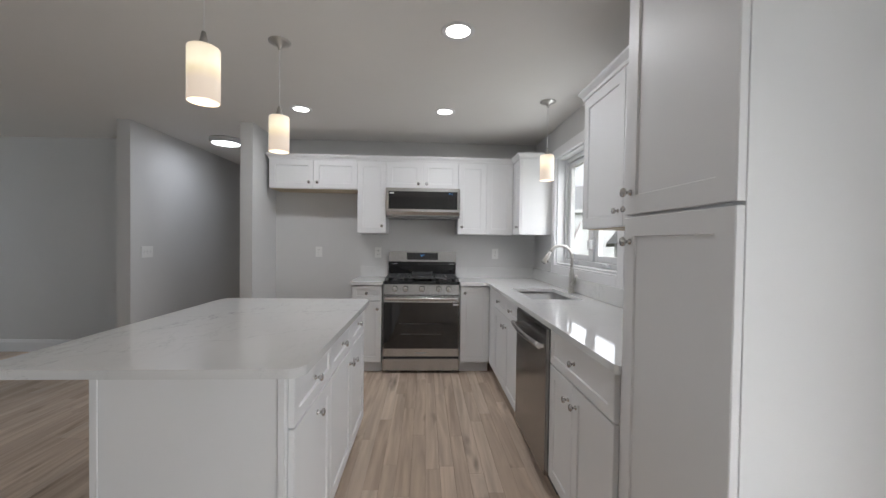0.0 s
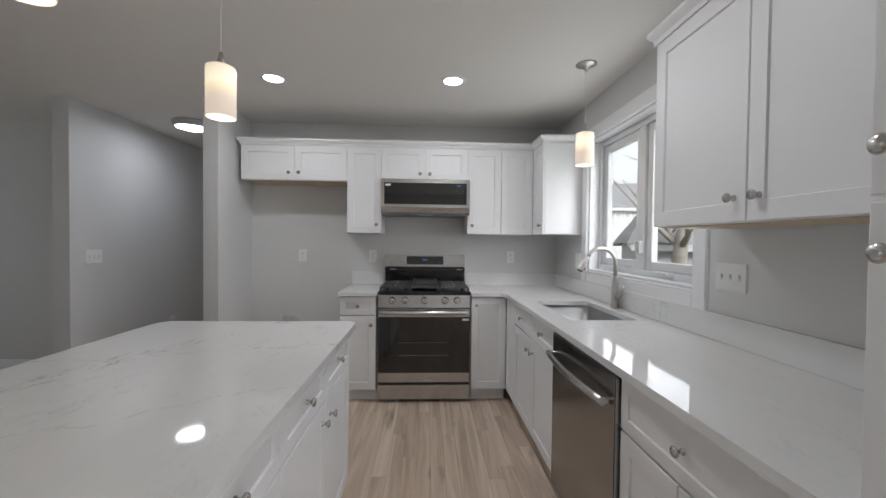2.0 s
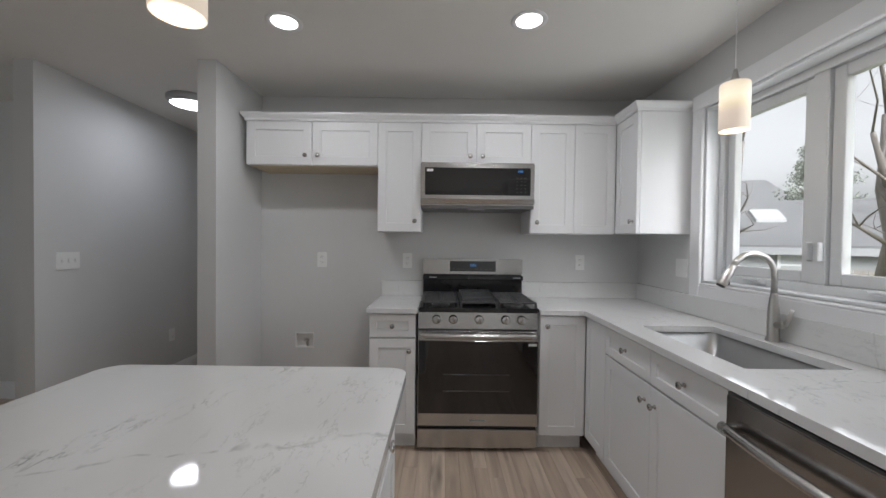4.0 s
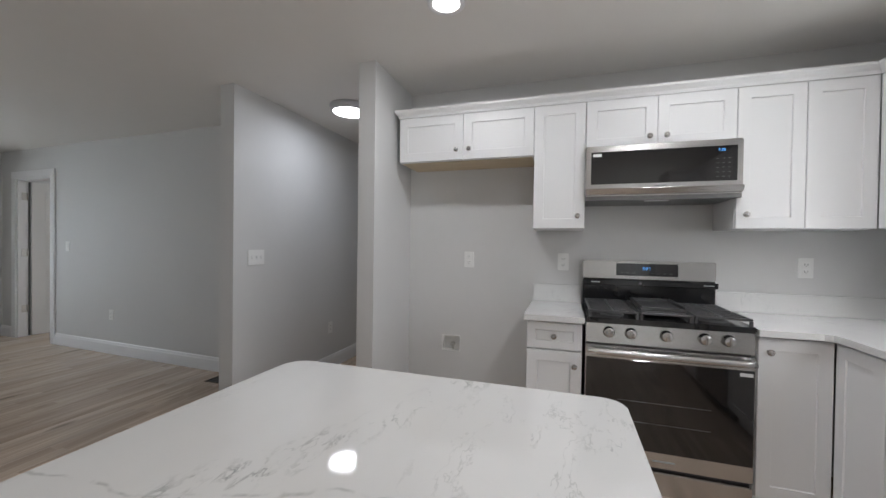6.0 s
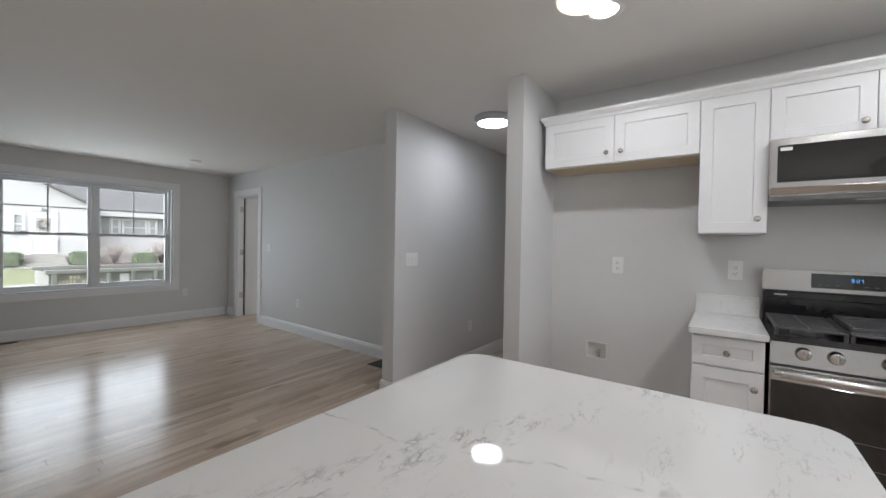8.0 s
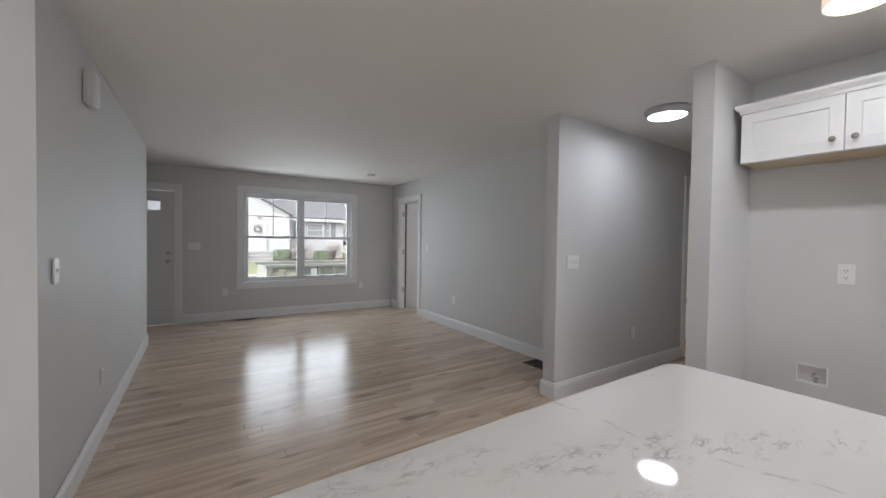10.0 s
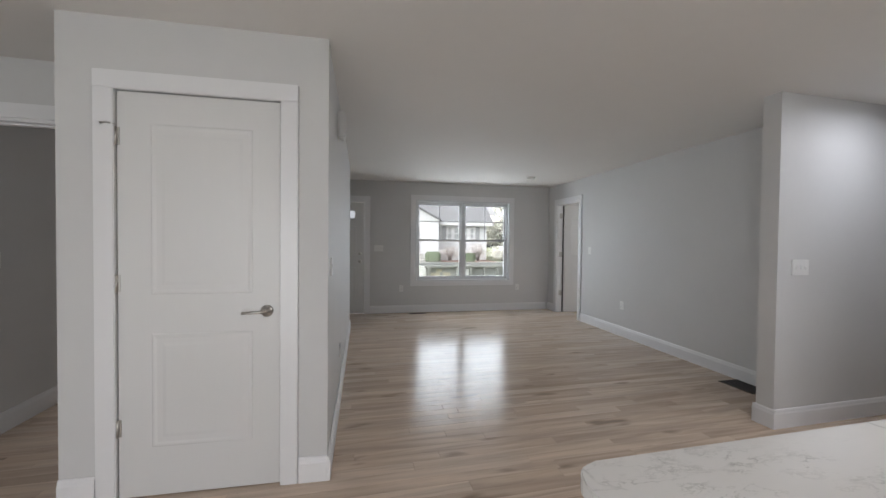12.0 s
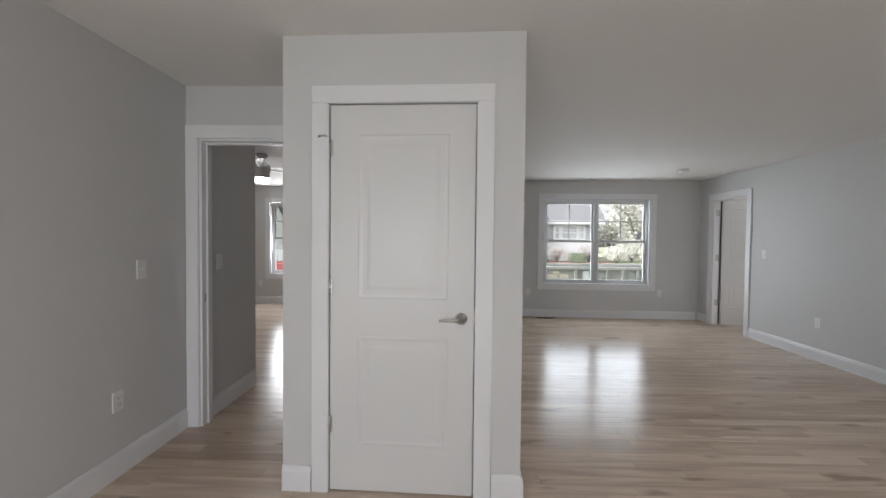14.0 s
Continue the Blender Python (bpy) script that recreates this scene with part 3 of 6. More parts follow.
def shaker(parent, name, x0, x1, z0, z1, y=0.0, rail=0.058, knob=None, mat=None):
    """A framed front with a recessed flat panel, its face at y, 20 mm thick."""
    bm = bmesh.new()
    g = 0.0015
    x0, x1, z0, z1 = x0 + g, x1 - g, z0 + g, z1 - g
    rail = min(rail, (x1 - x0) * 0.3, (z1 - z0) * 0.33)
    lip = 0.003
    deep = 0.0065

    def ring(xa, xb, za, zb, yy):
        return [bm.verts.new(p) for p in ((xa, yy, za), (xb, yy, za), (xb, yy, zb), (xa, yy, zb))]

    rings = [ring(x0, x1, z0, z1, y + 0.02), ring(x0, x1, z0, z1, y + 0.0025), ring(x0 + 0.0025, x1 - 0.0025, z0 + 0.0025, z1 - 0.0025, y),
             ring(x0 + rail, x1 - rail, z0 + rail, z1 - rail, y), ring(x0 + rail + lip, x1 - rail - lip, z0 + rail + lip, z1 - rail - lip, y + deep)]
    for a, b in zip(rings, rings[1:]):
        for i in range(4):
            bm.faces.new((a[i], a[(i + 1) % 4], b[(i + 1) % 4], b[i]))
    bm.faces.new(rings[0])
    bm.faces.new(rings[-1])
    ob = part(name, bm, mat or CAB, parent)
    if knob:
        add_knob(ob, knob[0], y, knob[1])
    return ob


def cabinet(name, m, w, z0, z1, depth, fronts, label, group, toe=False, under=None):
    """A cabinet unit. Local frame: front face at y = 0, x along the front, depth along y."""
    t = thing(name, m, label, "cabinet", group)
    low = z0 + (0.1 if toe else 0.0)
    simple("body", [(0, w, 0.0215, depth, low, z1)], CAB, t, bevel=0.0015)
    if toe:
        simple("toe_kick", [(0.0, w, 0.075, 0.09, 0.0, low)], CAB, t)
    if under:
        simple("underside", [(0.012, w - 0.012, 0.03, depth - 0.01, z0 - 0.004, z0 - 0.0005)], under, t, label="bare plywood underside")
    for kind, xa, xb, za, zb, kn in fronts:
        shaker(t, kind, xa, xb, za, zb, knob=kn, rail=0.058 if kind == "door" else 0.045)
    return t


# ---- kitchen: wall cabinets along the back wall ----
YU = 0.245
UD = YB - YU
Z0, Z1 = 1.40, 2.15
G1 = "white wall cabinets"
cabinet("wall_cabinet", pose(-1.59, YU, 0), 0.905, 1.85, Z1, UD, [("door", 0, 0.4525, 1.85, Z1, (0.41, 1.915)), ("door", 0.4525, 0.905, 1.85, Z1, (0.495, 1.915))],
        "wide low white shaker cabinet over the empty fridge bay", G1, under=CABIN)
cabinet("wall_cabinet", pose(-0.685, YU, 0), 0.30, Z0, Z1, UD, [("door", 0, 0.30, Z0, Z1, (0.258, 1.475))], "narrow white shaker wall cabinet beside the microwave", G1)
cabinet("wall_cabinet", pose(-0.385, YU, 0), 0.755, 1.865, Z1, UD, [("door", 0, 0.3775, 1.865, Z1, (0.335, 1.92)), ("door", 0.3775, 0.755, 1.865, Z1, (0.42, 1.92))],
        "low white shaker cabinet above the microwave", G1)
cabinet("wall_cabinet", pose(0.37, YU, 0), 0.585, Z0, Z1, UD, [("door", 0, 0.30, Z0, Z1, (0.042, 1.475)), ("door", 0.30, 0.585, Z0, Z1, None)],
        "white shaker corner wall cabinet with two doors", G1)
cabinet("wall_cabinet", pose(0.955, YU - 0.002, 0, 0, 0, -90), 0.285, Z0, Z1, XR - 0.955, [("door", 0, 0.285, Z0, Z1, (0.245, 1.475))],
        "white shaker wall cabinet beside the kitchen window", G1)
cabinet("wall_cabinet", pose(0.955, -1.565, 0, 0, 0, -90), 0.92, Z0, Z1, XR - 0.955,
        [("door", 0, 0.46, Z0, Z1, (0.415, 1.475)), ("door", 0.46, 0.92, Z0, Z1, (0.505, 1.475))], "white two-door shaker wall cabinet over the counter", G1, under=CABIN)


def crown(name, outline, label):
    """Crown moulding: stepped strip along a plan line, outwards to the left of its direction."""
    bm = bmesh.new()
    prof = [(0.0, 2.151), (0.006, 2.151), (0.008, 2.168), (0.02, 2.18), (0.028, 2.192), (0.028, 2.205), (0.0, 2.205)]
    pts = [Vector(p) for p in outline]
    rows = []
    for k, p in enumerate(pts):
        d0 = (pts[k] - pts[k - 1]).normalized() if k else (pts[1] - pts[0]).normalized()
        d1 = (pts[k + 1] - pts[k]).normalized() if k + 1 < len(pts) else d0
        n0, n1 = Vector((-d0.y, d0.x)), Vector((-d1.y, d1.x))
        nn = (n0 + n1) / max(1e-6, 1 + n0.dot(n1))
        rows.append([bm.verts.new((p.x + nn.x * u, p.y + nn.y * u, z)) for u, z in prof])
    n = len(prof)
    for a, b in zip(rows, rows[1:]):
        for i in range(n):
            bm.faces.new((a[i], a[(i + 1) % n], b[(i + 1) % n], b[i]))
    bm.faces.new(rows[0][::-1])
    bm.faces.new(rows[-1])
    return tagged(part(name, bm, CAB), label, "moulding")


crown("crown_moulding", [(XR, -0.042), (0.955, -0.042), (0.955, YU), (-1.59, YU), (-1.59, YB)], "white crown moulding on top of the wall cabinets")
crown("crown_moulding", [(XR, -3.015), (0.676, -3.015), (0.676, -2.57), (0.955, -2.57), (0.955, -1.563), (XR, -1.563)], "white crown moulding on the pantry and wall cabinet")

# base cabinets
G2 = "white base cabinets"
ZT = 0.883
cabinet("base_cabinet", pose(-0.69, 0.012, 0), 0.295, 0, ZT, YB - 0.012, [("drawer_front", 0, 0.295, 0.725, 0.875, (0.1475, 0.80)), ("door", 0, 0.295, 0.11, 0.72, (0.255, 0.645))],
        "narrow white shaker base cabinet with drawer beside the range", G2, toe=True)
cabinet("base_cabinet", pose(0.39, 0.012, 0), 0.2905, 0, ZT, YB - 0.012, [("door", 0, 0.2905, 0.11, 0.875, (0.042, 0.81))],
        "white shaker corner base cabinet beside the range", G2, toe=True)
XB = 0.682
BDP = XR - XB
cabinet("base_cabinet", pose(XB, 0.0105, 0, 0, 0, -90), 0.284, 0, ZT, BDP, [("door", 0.0, 0.284, 0.11, 0.875, None)], "narrow white shaker corner base cabinet", G2, toe=True)
cabinet("base_cabinet", pose(XB, -0.2755, 0, 0, 0, -90), 0.912, 0, 0.66, BDP,
        [("drawer_front", 0, 0.456, 0.722, 0.875, (0.23, 0.804)), ("drawer_front", 0.456, 0.912, 0.722, 0.875, (0.69, 0.804)),
         ("door", 0, 0.456, 0.11, 0.717, (0.414, 0.638)), ("door", 0.456, 0.912, 0.11, 0.717, (0.497, 0.638))],
        "white shaker sink base cabinet with two doors", G2, toe=True)
cabinet("base_cabinet", pose(XB, -1.847, 0, 0, 0, -90), 0.718, 0, ZT, BDP,
        [("drawer_front", 0, 0.668, 0.698, 0.875, (0.318, 0.792)), ("door", 0, 0.3, 0.11, 0.693, (0.257, 0.612)), ("door", 0.3, 0.668, 0.11, 0.693, (0.341, 0.612))],
        "white shaker base cabinet with one wide drawer", G2, toe=True)
# tall pantry
cabinet("pantry_cabinet", pose(0.675, -2.568, 0, 0, 0, -90), 0.446, 0, Z1, XR - 0.675,
        [("door", 0, 0.446, 1.406, Z1, (0.032, 1.477)), ("door", 0, 0.446, 0.11, 1.4, (0.035, 1.322))], "tall white shaker pantry cabinet with two doors", G2, toe=True)


def rounded(x0, x1, y0, y1, radii, seg=5):
    """Plan outline, counter-clockwise, of a rectangle with corner radii (from low-low)."""
    out = []
    for (cx, cy, sx, sy, a0), r in zip(((x0, y0, 1, 1, 180), (x1, y0, -1, 1, 270), (x1, y1, -1, -1, 0), (x0, y1, 1, -1, 90)), radii):
        if r <= 0:
            out.append((cx, cy))
            continue
        for i in range(seg + 1):
            a = radians(a0 + 90 * i / seg)
            out.append((cx + sx * r + r * math.cos(a), cy + sy * r + r * math.sin(a)))
    return out


# worktops
ZC = 0.914
wt = thing("worktop", pose(0, 0, 0), "short white quartz worktop beside the range", "worktop")
bm = bmesh.new()
prism(bm, rounded(-0.705, -0.384, -0.016, YB - 0.001, (0.01, 0, 0, 0)), 0.884, ZC, 0.003)
part("slab", bm, QUARTZ, wt)
simple("backsplash", [(-0.70, -0.384, YB - 0.021, YB - 0.001, ZC + 0.0005, 1.033)], QUARTZ, wt, bevel=0.002)

wl2 = thing("worktop", pose(0, 0, 0), "long white quartz worktop around the sink", "worktop")
XCF = 0.662
SX0, SX1, SY0, SY1 = 0.80, 1.17, -1.10, -0.43
bm = bmesh.new()
# slab pieces butt together around the sink cut-out
prism(bm, [(0.384, -0.016), (XCF - 0.035, -0.016), (XCF - 0.01, -0.026), (XCF, -0.05), (XCF, SY1), (XR - 0.001, SY1), (XR - 0.001, YB - 0.001), (0.384, YB - 0.001)], 0.884, ZC)
box(bm, XCF, SX0, SY0, SY1, 0.884, ZC)
box(bm, SX1, XR - 0.001, SY0, SY1, 0.884, ZC)
prism(bm, [(XCF, SY0), (XCF, -2.545), (XCF + 0.008, -2.561), (XCF + 0.022, -2.566), (XR - 0.001, -2.566), (XR - 0.001, SY0)][::-1], 0.884, ZC)
bmesh.ops.remove_doubles(bm, verts=bm.verts, dist=0.0005)
part("slab", bm, QUARTZ, wl2)
simple("backsplash", [(0.384, XR - 0.022, YB - 0.021, YB - 0.001, ZC + 0.0005, 1.033), (XR - 0.021, XR - 0.001, -2.566, YB - 0.001, ZC + 0.0005, 1.033)], QUARTZ, wl2, bevel=0.002)

# sink bowl, under the cut-out
sk = thing("sink", pose(0, 0, 0), "undermounted satin stainless steel sink bowl", "sink")
bm = bmesh.new()
o0 = rounded(SX0 - 0.012, SX1 + 0.012, SY0 - 0.012, SY1 + 0.012, (0.05,) * 4)
o1 = rounded(SX0 - 0.004, SX1 + 0.004, SY0 - 0.004, SY1 + 0.004, (0.05,) * 4)
o2 = rounded(SX0 + 0.004, SX1 - 0.004, SY0 + 0.004, SY1 - 0.004, (0.05,) * 4)
o3 = rounded(SX0 + 0.03, SX1 - 0.03, SY0 + 0.03, SY1 - 0.03, (0.04,) * 4)
prev = None
for o, z in ((o0, 0.8825), (o1, 0.8825), (o2, 0.72), (o3, 0.69)):
    ring = [bm.verts.new((x, y, z)) for x, y in o]
    if prev:
        for i in range(len(ring)):
            bm.faces.new((prev[i], prev[(i + 1) % len(ring)], ring[(i + 1) % len(ring)], ring[i])).smooth = True
    prev = ring
bm.faces.new(prev)
part("bowl", bm, SINKM, sk)
bm = bmesh.new()
turned(bm, [(0.045, 0.6905), (0.045, 0.694), (0.036, 0.695), (0.03, 0.691), (0, 0.691)], 20, Matrix.Translation(((SX0 + SX1) / 2, (SY0 + SY1) / 2, 0)))
part("drain", bm, NICKEL, sk)

# faucet
fc = thing("faucet", pose(1.232, -0.71, ZC), "brushed nickel pull-down gooseneck kitchen faucet", "faucet")
bm = bmesh.new()
turned(bm, [(0.028, 0.0), (0.028, 0.006), (0.024, 0.012), (0.023, 0.09), (0.021, 0.14), (0.0155, 0.19), (0.0125, 0.21)], 20)
part("base", bm, NICKEL, fc)
bm = bmesh.new()
pts = [(0, 0, 0.205), (0, 0, 0.27)] + [(-0.095 + 0.095 * math.cos(a), 0, 0.29 + 0.095 * math.sin(a)) for a in [math.pi * i / 14 for i in range(13)]]
tube(bm, pts, 0.0125, 12)
part("spout", bm, NICKEL, fc)
bm = bmesh.new()
e = Vector(pts[-1])
d = (Vector(pts[-1]) - Vector(pts[-2])).normalized()
tube(bm, [e, e + d * 0.02, e + d * 0.03, e + d * 0.095, e + d * 0.105], [0.0135, 0.0145, 0.0165, 0.0215, 0.02], 14)
head = part("spray_head", bm, NICKEL, fc)
bm = bmesh.new()
tube(bm, [e + d * 0.105, e + d * 0.108], [0.018, 0.017], 14)
part("nozzle", bm, SLOT, head)
simple("button", [(e.x - 0.026, e.x - 0.018, -0.006, 0.006, e.z - 0.085, e.z - 0.045)], SLOT, head, bevel=0.002)
bm = bmesh.new()
tube(bm, [(0, -0.018, 0.075), (0, -0.05, 0.078), (0, -0.062, 0.082)], [0.016, 0.016, 0.013], 12)
tube(bm, [(0.0, -0.055, 0.078), (0.005, -0.072, 0.11), (0.008, -0.082, 0.15)], [0.012, 0.009, 0.0075], 10)
part("lever", bm, NICKEL, fc)

# ---- range ----
rg = thing("range", pose(0, 0, 0), "stainless steel gas range with black cooktop", "range")
RW = 0.379
simple("body", [(-RW, RW, 0.045, YB - 0.02, 0.06, 0.885)], DARKSTEEL, rg)
simple("foot", [(-RW + 0.02, -RW + 0.06, 0.08, 0.12, 0, 0.06)], SLOT, rg)
simple("foot", [(RW - 0.06, RW - 0.02, 0.08, 0.12, 0, 0.06)], SLOT, rg)
simple("kick_plate", [(-RW + 0.01, RW - 0.01, 0.06, 0.07, 0.012, 0.06)], SLOT, rg)
simple("storage_drawer", [(-RW, RW, 0.006, 0.045, 0.03, 0.148)], STEEL, rg, bevel=0.004, seg=2)
# Dark strip paints the shade in the gap above the drawer.
simple("gap_shade_strip", [(-RW + 0.004, RW - 0.004, 0.03, 0.045, 0.148, 0.172)], SLOT, rg)
od = simple("oven_door", [(-RW, RW, 0.0, 0.045, 0.172, 0.775)], STEEL, rg, bevel=0.004, seg=2)
simple("oven_window", [(-RW + 0.004, RW - 0.004, -0.003, 0.0015, 0.252, 0.712)], BLACKG, od, bevel=0.001, label="black oven door glass")
# Rack lines laid on the glass; short grey strips paint their glints.
for za, xa, xb in ((0.5, -0.16, -0.085), (0.395, -0.2, -0.1)):
    simple("rack_bar", [(-0.22, 0.2, -0.0034, -0.0029, za, za + 0.0025)], DARKSTEEL, od)
    simple("rack_glint", [(xa, xb, -0.0038, -0.0033, za, za + 0.002)], PRINT_GLINT, od)
simple("rating_sticker", [(0.315, 0.368, -0.0042, -0.0032, 0.684, 0.7)], STICKER, od)
simple("brand_mark", [(-0.05, 0.05, -0.0012, 0.0002, 0.205, 0.213)], PRINT_GLINT, od)
bm = bmesh.new()
hp = [(-RW + 0.012 + (2 * RW - 0.024) * i / 16, -0.035 - 0.012 * math.sin(math.pi * i / 16), 0.752) for i in range(17)]
tube(bm, hp, 0.0175, 12)
for sx in (-1, 1):
    box(bm, sx * (RW - 0.03) - 0.012, sx * (RW - 0.03) + 0.012, -0.038, 0.001, 0.742, 0.762, bevel=0.003)
part("oven_handle", bm, STEEL, od, "bowed stainless bar handle")
# sloping control panel with knobs
bm = bmesh.new()
vs = box(bm, -RW, RW, 0.002, 0.05, 0.786, 0.892)
for v in vs:
    if v.co.z > 0.87:
        v.co.y += 0.012
bmesh.ops.bevel(bm, geom=list(bm.edges), offset=0.003, segments=1, affect="EDGES")
cp = part("control_panel", bm, STEEL, rg)
kb = bmesh.new()
turned(kb, [(0.029, 0.0), (0.029, 0.005), (0.0255, 0.008), (0.0245, 0.026), (0.022, 0.0285), (0, 0.0288)], 22, pose(0, 0, 0, 90))
box(kb, -0.0045, 0.0045, -0.0335, -0.027, -0.021, 0.021, bevel=0.0015)
KB = mesh_of("burner_knob", kb, STEEL)
for kx in (-0.265, -0.16, 0.003, 0.17, 0.27):
    k = new("burner_knob", KB)
    k.parent = cp
    k.location = (kx, 0.007, 0.847)
    k["label"] = "stainless burner knob"
# cooktop
ck = simple("cooktop", [(-RW, RW, -0.012, 0.50, 0.894, 0.922)], ENAMEL, rg, bevel=0.006, seg=2, label="black enamel cooktop")
for bx, by, br in ((-0.24, 0.12, 0.042), (-0.24, 0.36, 0.032), (0.0, 0.24, 0.045), (0.24, 0.12, 0.048), (0.24, 0.36, 0.032)):
    bm = bmesh.new()
    turned(bm, [(br + 0.018, 0.0), (br + 0.016, 0.008), (br, 0.01), (br, 0.017), (br - 0.006, 0.0195), (0, 0.02)], 22, Matrix.Translation((bx, by, 0.9215)))
    part("burner", bm, IRON, ck)
for gx0, gx1 in ((-0.365, -0.125), (-0.118, 0.118), (0.125, 0.365)):
    bm = bmesh.new()
    zt, zb = 0.96, 0.948
    for x in (gx0, gx1 - 0.013):
        box(bm, x, x + 0.013, 0.0, 0.48, zb, zt, bevel=0.003)
    for y in (0.0, 0.467):
        box(bm, gx0 + 0.013, gx1 - 0.013, y, y + 0.013, zb, zt, bevel=0.003)
    if abs(gx0 + gx1) > 0.1:
        for y in (0.055, 0.105, 0.155, 0.235, 0.3, 0.35, 0.405):
            box(bm, gx0 + 0.013, gx1 - 0.013, y, y + 0.0075, zb, zt + 0.001, bevel=0.002)
        box(bm, (gx0 + gx1) / 2 - 0.006, (gx0 + gx1) / 2 + 0.006, 0.013, 0.467, zb, zt, bevel=0.002)
    else:
        for y in (0.06, 0.12, 0.3, 0.36, 0.41):
            box(bm, gx0 + 0.013, gx1 - 0.013, y, y + 0.0075, zb, zt + 0.001, bevel=0.002)
    for x in (gx0, gx1 - 0.013):
        for y in (0.0, 0.467):
            box(bm, x, x + 0.013, y, y + 0.013, 0.921, zb)
    part("grate", bm, IRON, ck, "cast iron grate")
# griddle on the middle grate
gd = thing("griddle", pose(0, 0.24, 0.961), "black cast iron griddle plate on the middle burner", "griddle")
simple("plate", [(-0.108, 0.108, -0.17, 0.17, 0.0, 0.012)], IRON, gd, bevel=0.004)
simple("rim", [(-0.108, -0.098, -0.17, 0.17, 0.011, 0.026), (0.098, 0.108, -0.17, 0.17, 0.011, 0.026), (-0.098, 0.098, 0.16, 0.17, 0.011, 0.026), (-0.098, 0.098, -0.17, -0.16, 0.011, 0.018)], IRON, gd, bevel=0.002)
# backguard
simple("backguard_vent", [(-RW + 0.004, RW - 0.004, 0.515, YB - 0.012, 0.885, 1.09)], ENAMEL, rg, bevel=0.004)
simple("vent_shelf", [(-RW + 0.002, RW - 0.002, 0.475, 0.55, 1.05, 1.085)], ENAMEL, rg, bevel=0.004)
for sx in (-0.33, 0.3):
    simple("printed_mark", [(sx, sx + 0.055, 0.4735, 0.4745, 1.066, 1.072)], PRINT_GLINT, rg)
bg = simple("backguard", [(-RW, RW, 0.518, YB - 0.008, 1.09, 1.206)], STEEL, rg, bevel=0.006, seg=2)
cd = simple("control_display", [(-0.175, 0.175, 0.5145, 0.52, 1.112, 1.19)], BLACKG, bg, bevel=0.001, label="black touch display")
for i in range(9):
    if i not in (3, 4):
        simple("touch_key", [(-0.15 + i * 0.035, -0.135 + i * 0.035, 0.5135, 0.5143, 1.128, 1.131)], KEYP, cd)
DIG = {"0": "abcdef", "3": "abcdg", "5": "acdfg", "9": "abcdfg", "2": "abged", "7": "abc", "6": "acdefg"}


def digits(parent, text, x, y, z, h):
    """Seven-segment digits standing in the x-z plane."""
    w = h * 0.5
    s = h * 0.12
    bm = bmesh.new()
    for ch in text:
        if ch == ":":
            for zz in (0.3, 0.65):
                box(bm, x + s, x + 2 * s, y - 0.0006, y, z + h * zz, z + h * zz + s)
            x += 3 * s
            continue
        seg = {"a": (x, x + w, z + h - s, z + h), "d": (x, x + w, z, z + s), "g": (x, x + w, z + h / 2 - s / 2, z + h / 2 + s / 2), "b": (x + w - s, x + w, z + h / 2, z + h),
               "c": (x + w - s, x + w, z, z + h / 2), "f": (x, x + s, z + h / 2, z + h), "e": (x, x + s, z, z + h / 2)}
        for name in DIG[ch]:
            a = seg[name]
            box(bm, a[0], a[1], y - 0.0006, y, a[2], a[3])
        x += w * 1.5
    return part("clock_digits", bm, DISPLAY, parent, "glowing blue clock digits")


digits(cd, "9:27", -0.022, 0.5142, 1.15, 0.018)

# ---- microwave ----
mw = thing("microwave", pose(0.0, 0, 1.565), "low-profile stainless over-the-range microwave", "microwave")
MWW = 0.386
YM = 0.2
simple("body", [(-MWW, MWW, YM + 0.03, YB - 0.002, 0.02, 0.305)], DARKSTEEL, mw, bevel=0.003)
md = simple("door", [(-MWW, MWW, YM, YM + 0.03, 0.02, 0.308)], STEEL, mw, bevel=0.006, seg=2)
simple("door_glass", [(-MWW + 0.03, MWW - 0.028, YM - 0.003, YM + 0.001, 0.088, 0.272)], BLACKG, md, bevel=0.001, label="black door glass")
bm = bmesh.new()
vs = box(bm, -MWW + 0.003, MWW - 0.003, YM - 0.03, YM + 0.004, 0.028, 0.06)
for v in vs:
    if v.co.z < 0.04 and v.co.y < YM - 0.01:
        v.co.y += 0.014
bmesh.ops.bevel(bm, geom=list(bm.edges), offset=0.003, segments=2, affect="EDGES")
part("handle", bm, STEEL, md, "full-width stainless lip handle")
bm = bmesh.new()
vs = box(bm, -MWW + 0.002, MWW - 0.002, YM + 0.012, YB - 0.003, -0.002, 0.02)
part("vent_base", bm, DARKSTEEL, mw)
simple("lamp_lens", [(-0.06, 0.06, YM + 0.06, YM + 0.11, -0.004, -0.0015)], STICKER, mw)
simple("rating_sticker", [(-MWW + 0.04, -MWW + 0.085, YM - 0.0042, YM - 0.0031, 0.245, 0.262)], STICKER, md)
digits(md, "9:26", 0.272, YM - 0.0031, 0.244, 0.013)
for r in range(5):
    for c in range(3):
        simple("touch_key", [(0.262 + c * 0.027, 0.274 + c * 0.027, YM - 0.004, YM - 0.0031, 0.108 + r * 0.024, 0.111 + r * 0.024)], KEYP, md)
simple("brand_mark", [(-0.03, 0.03, YM - 0.0008, YM + 0.001, 0.07, 0.076)], PRINT_GLINT, md)

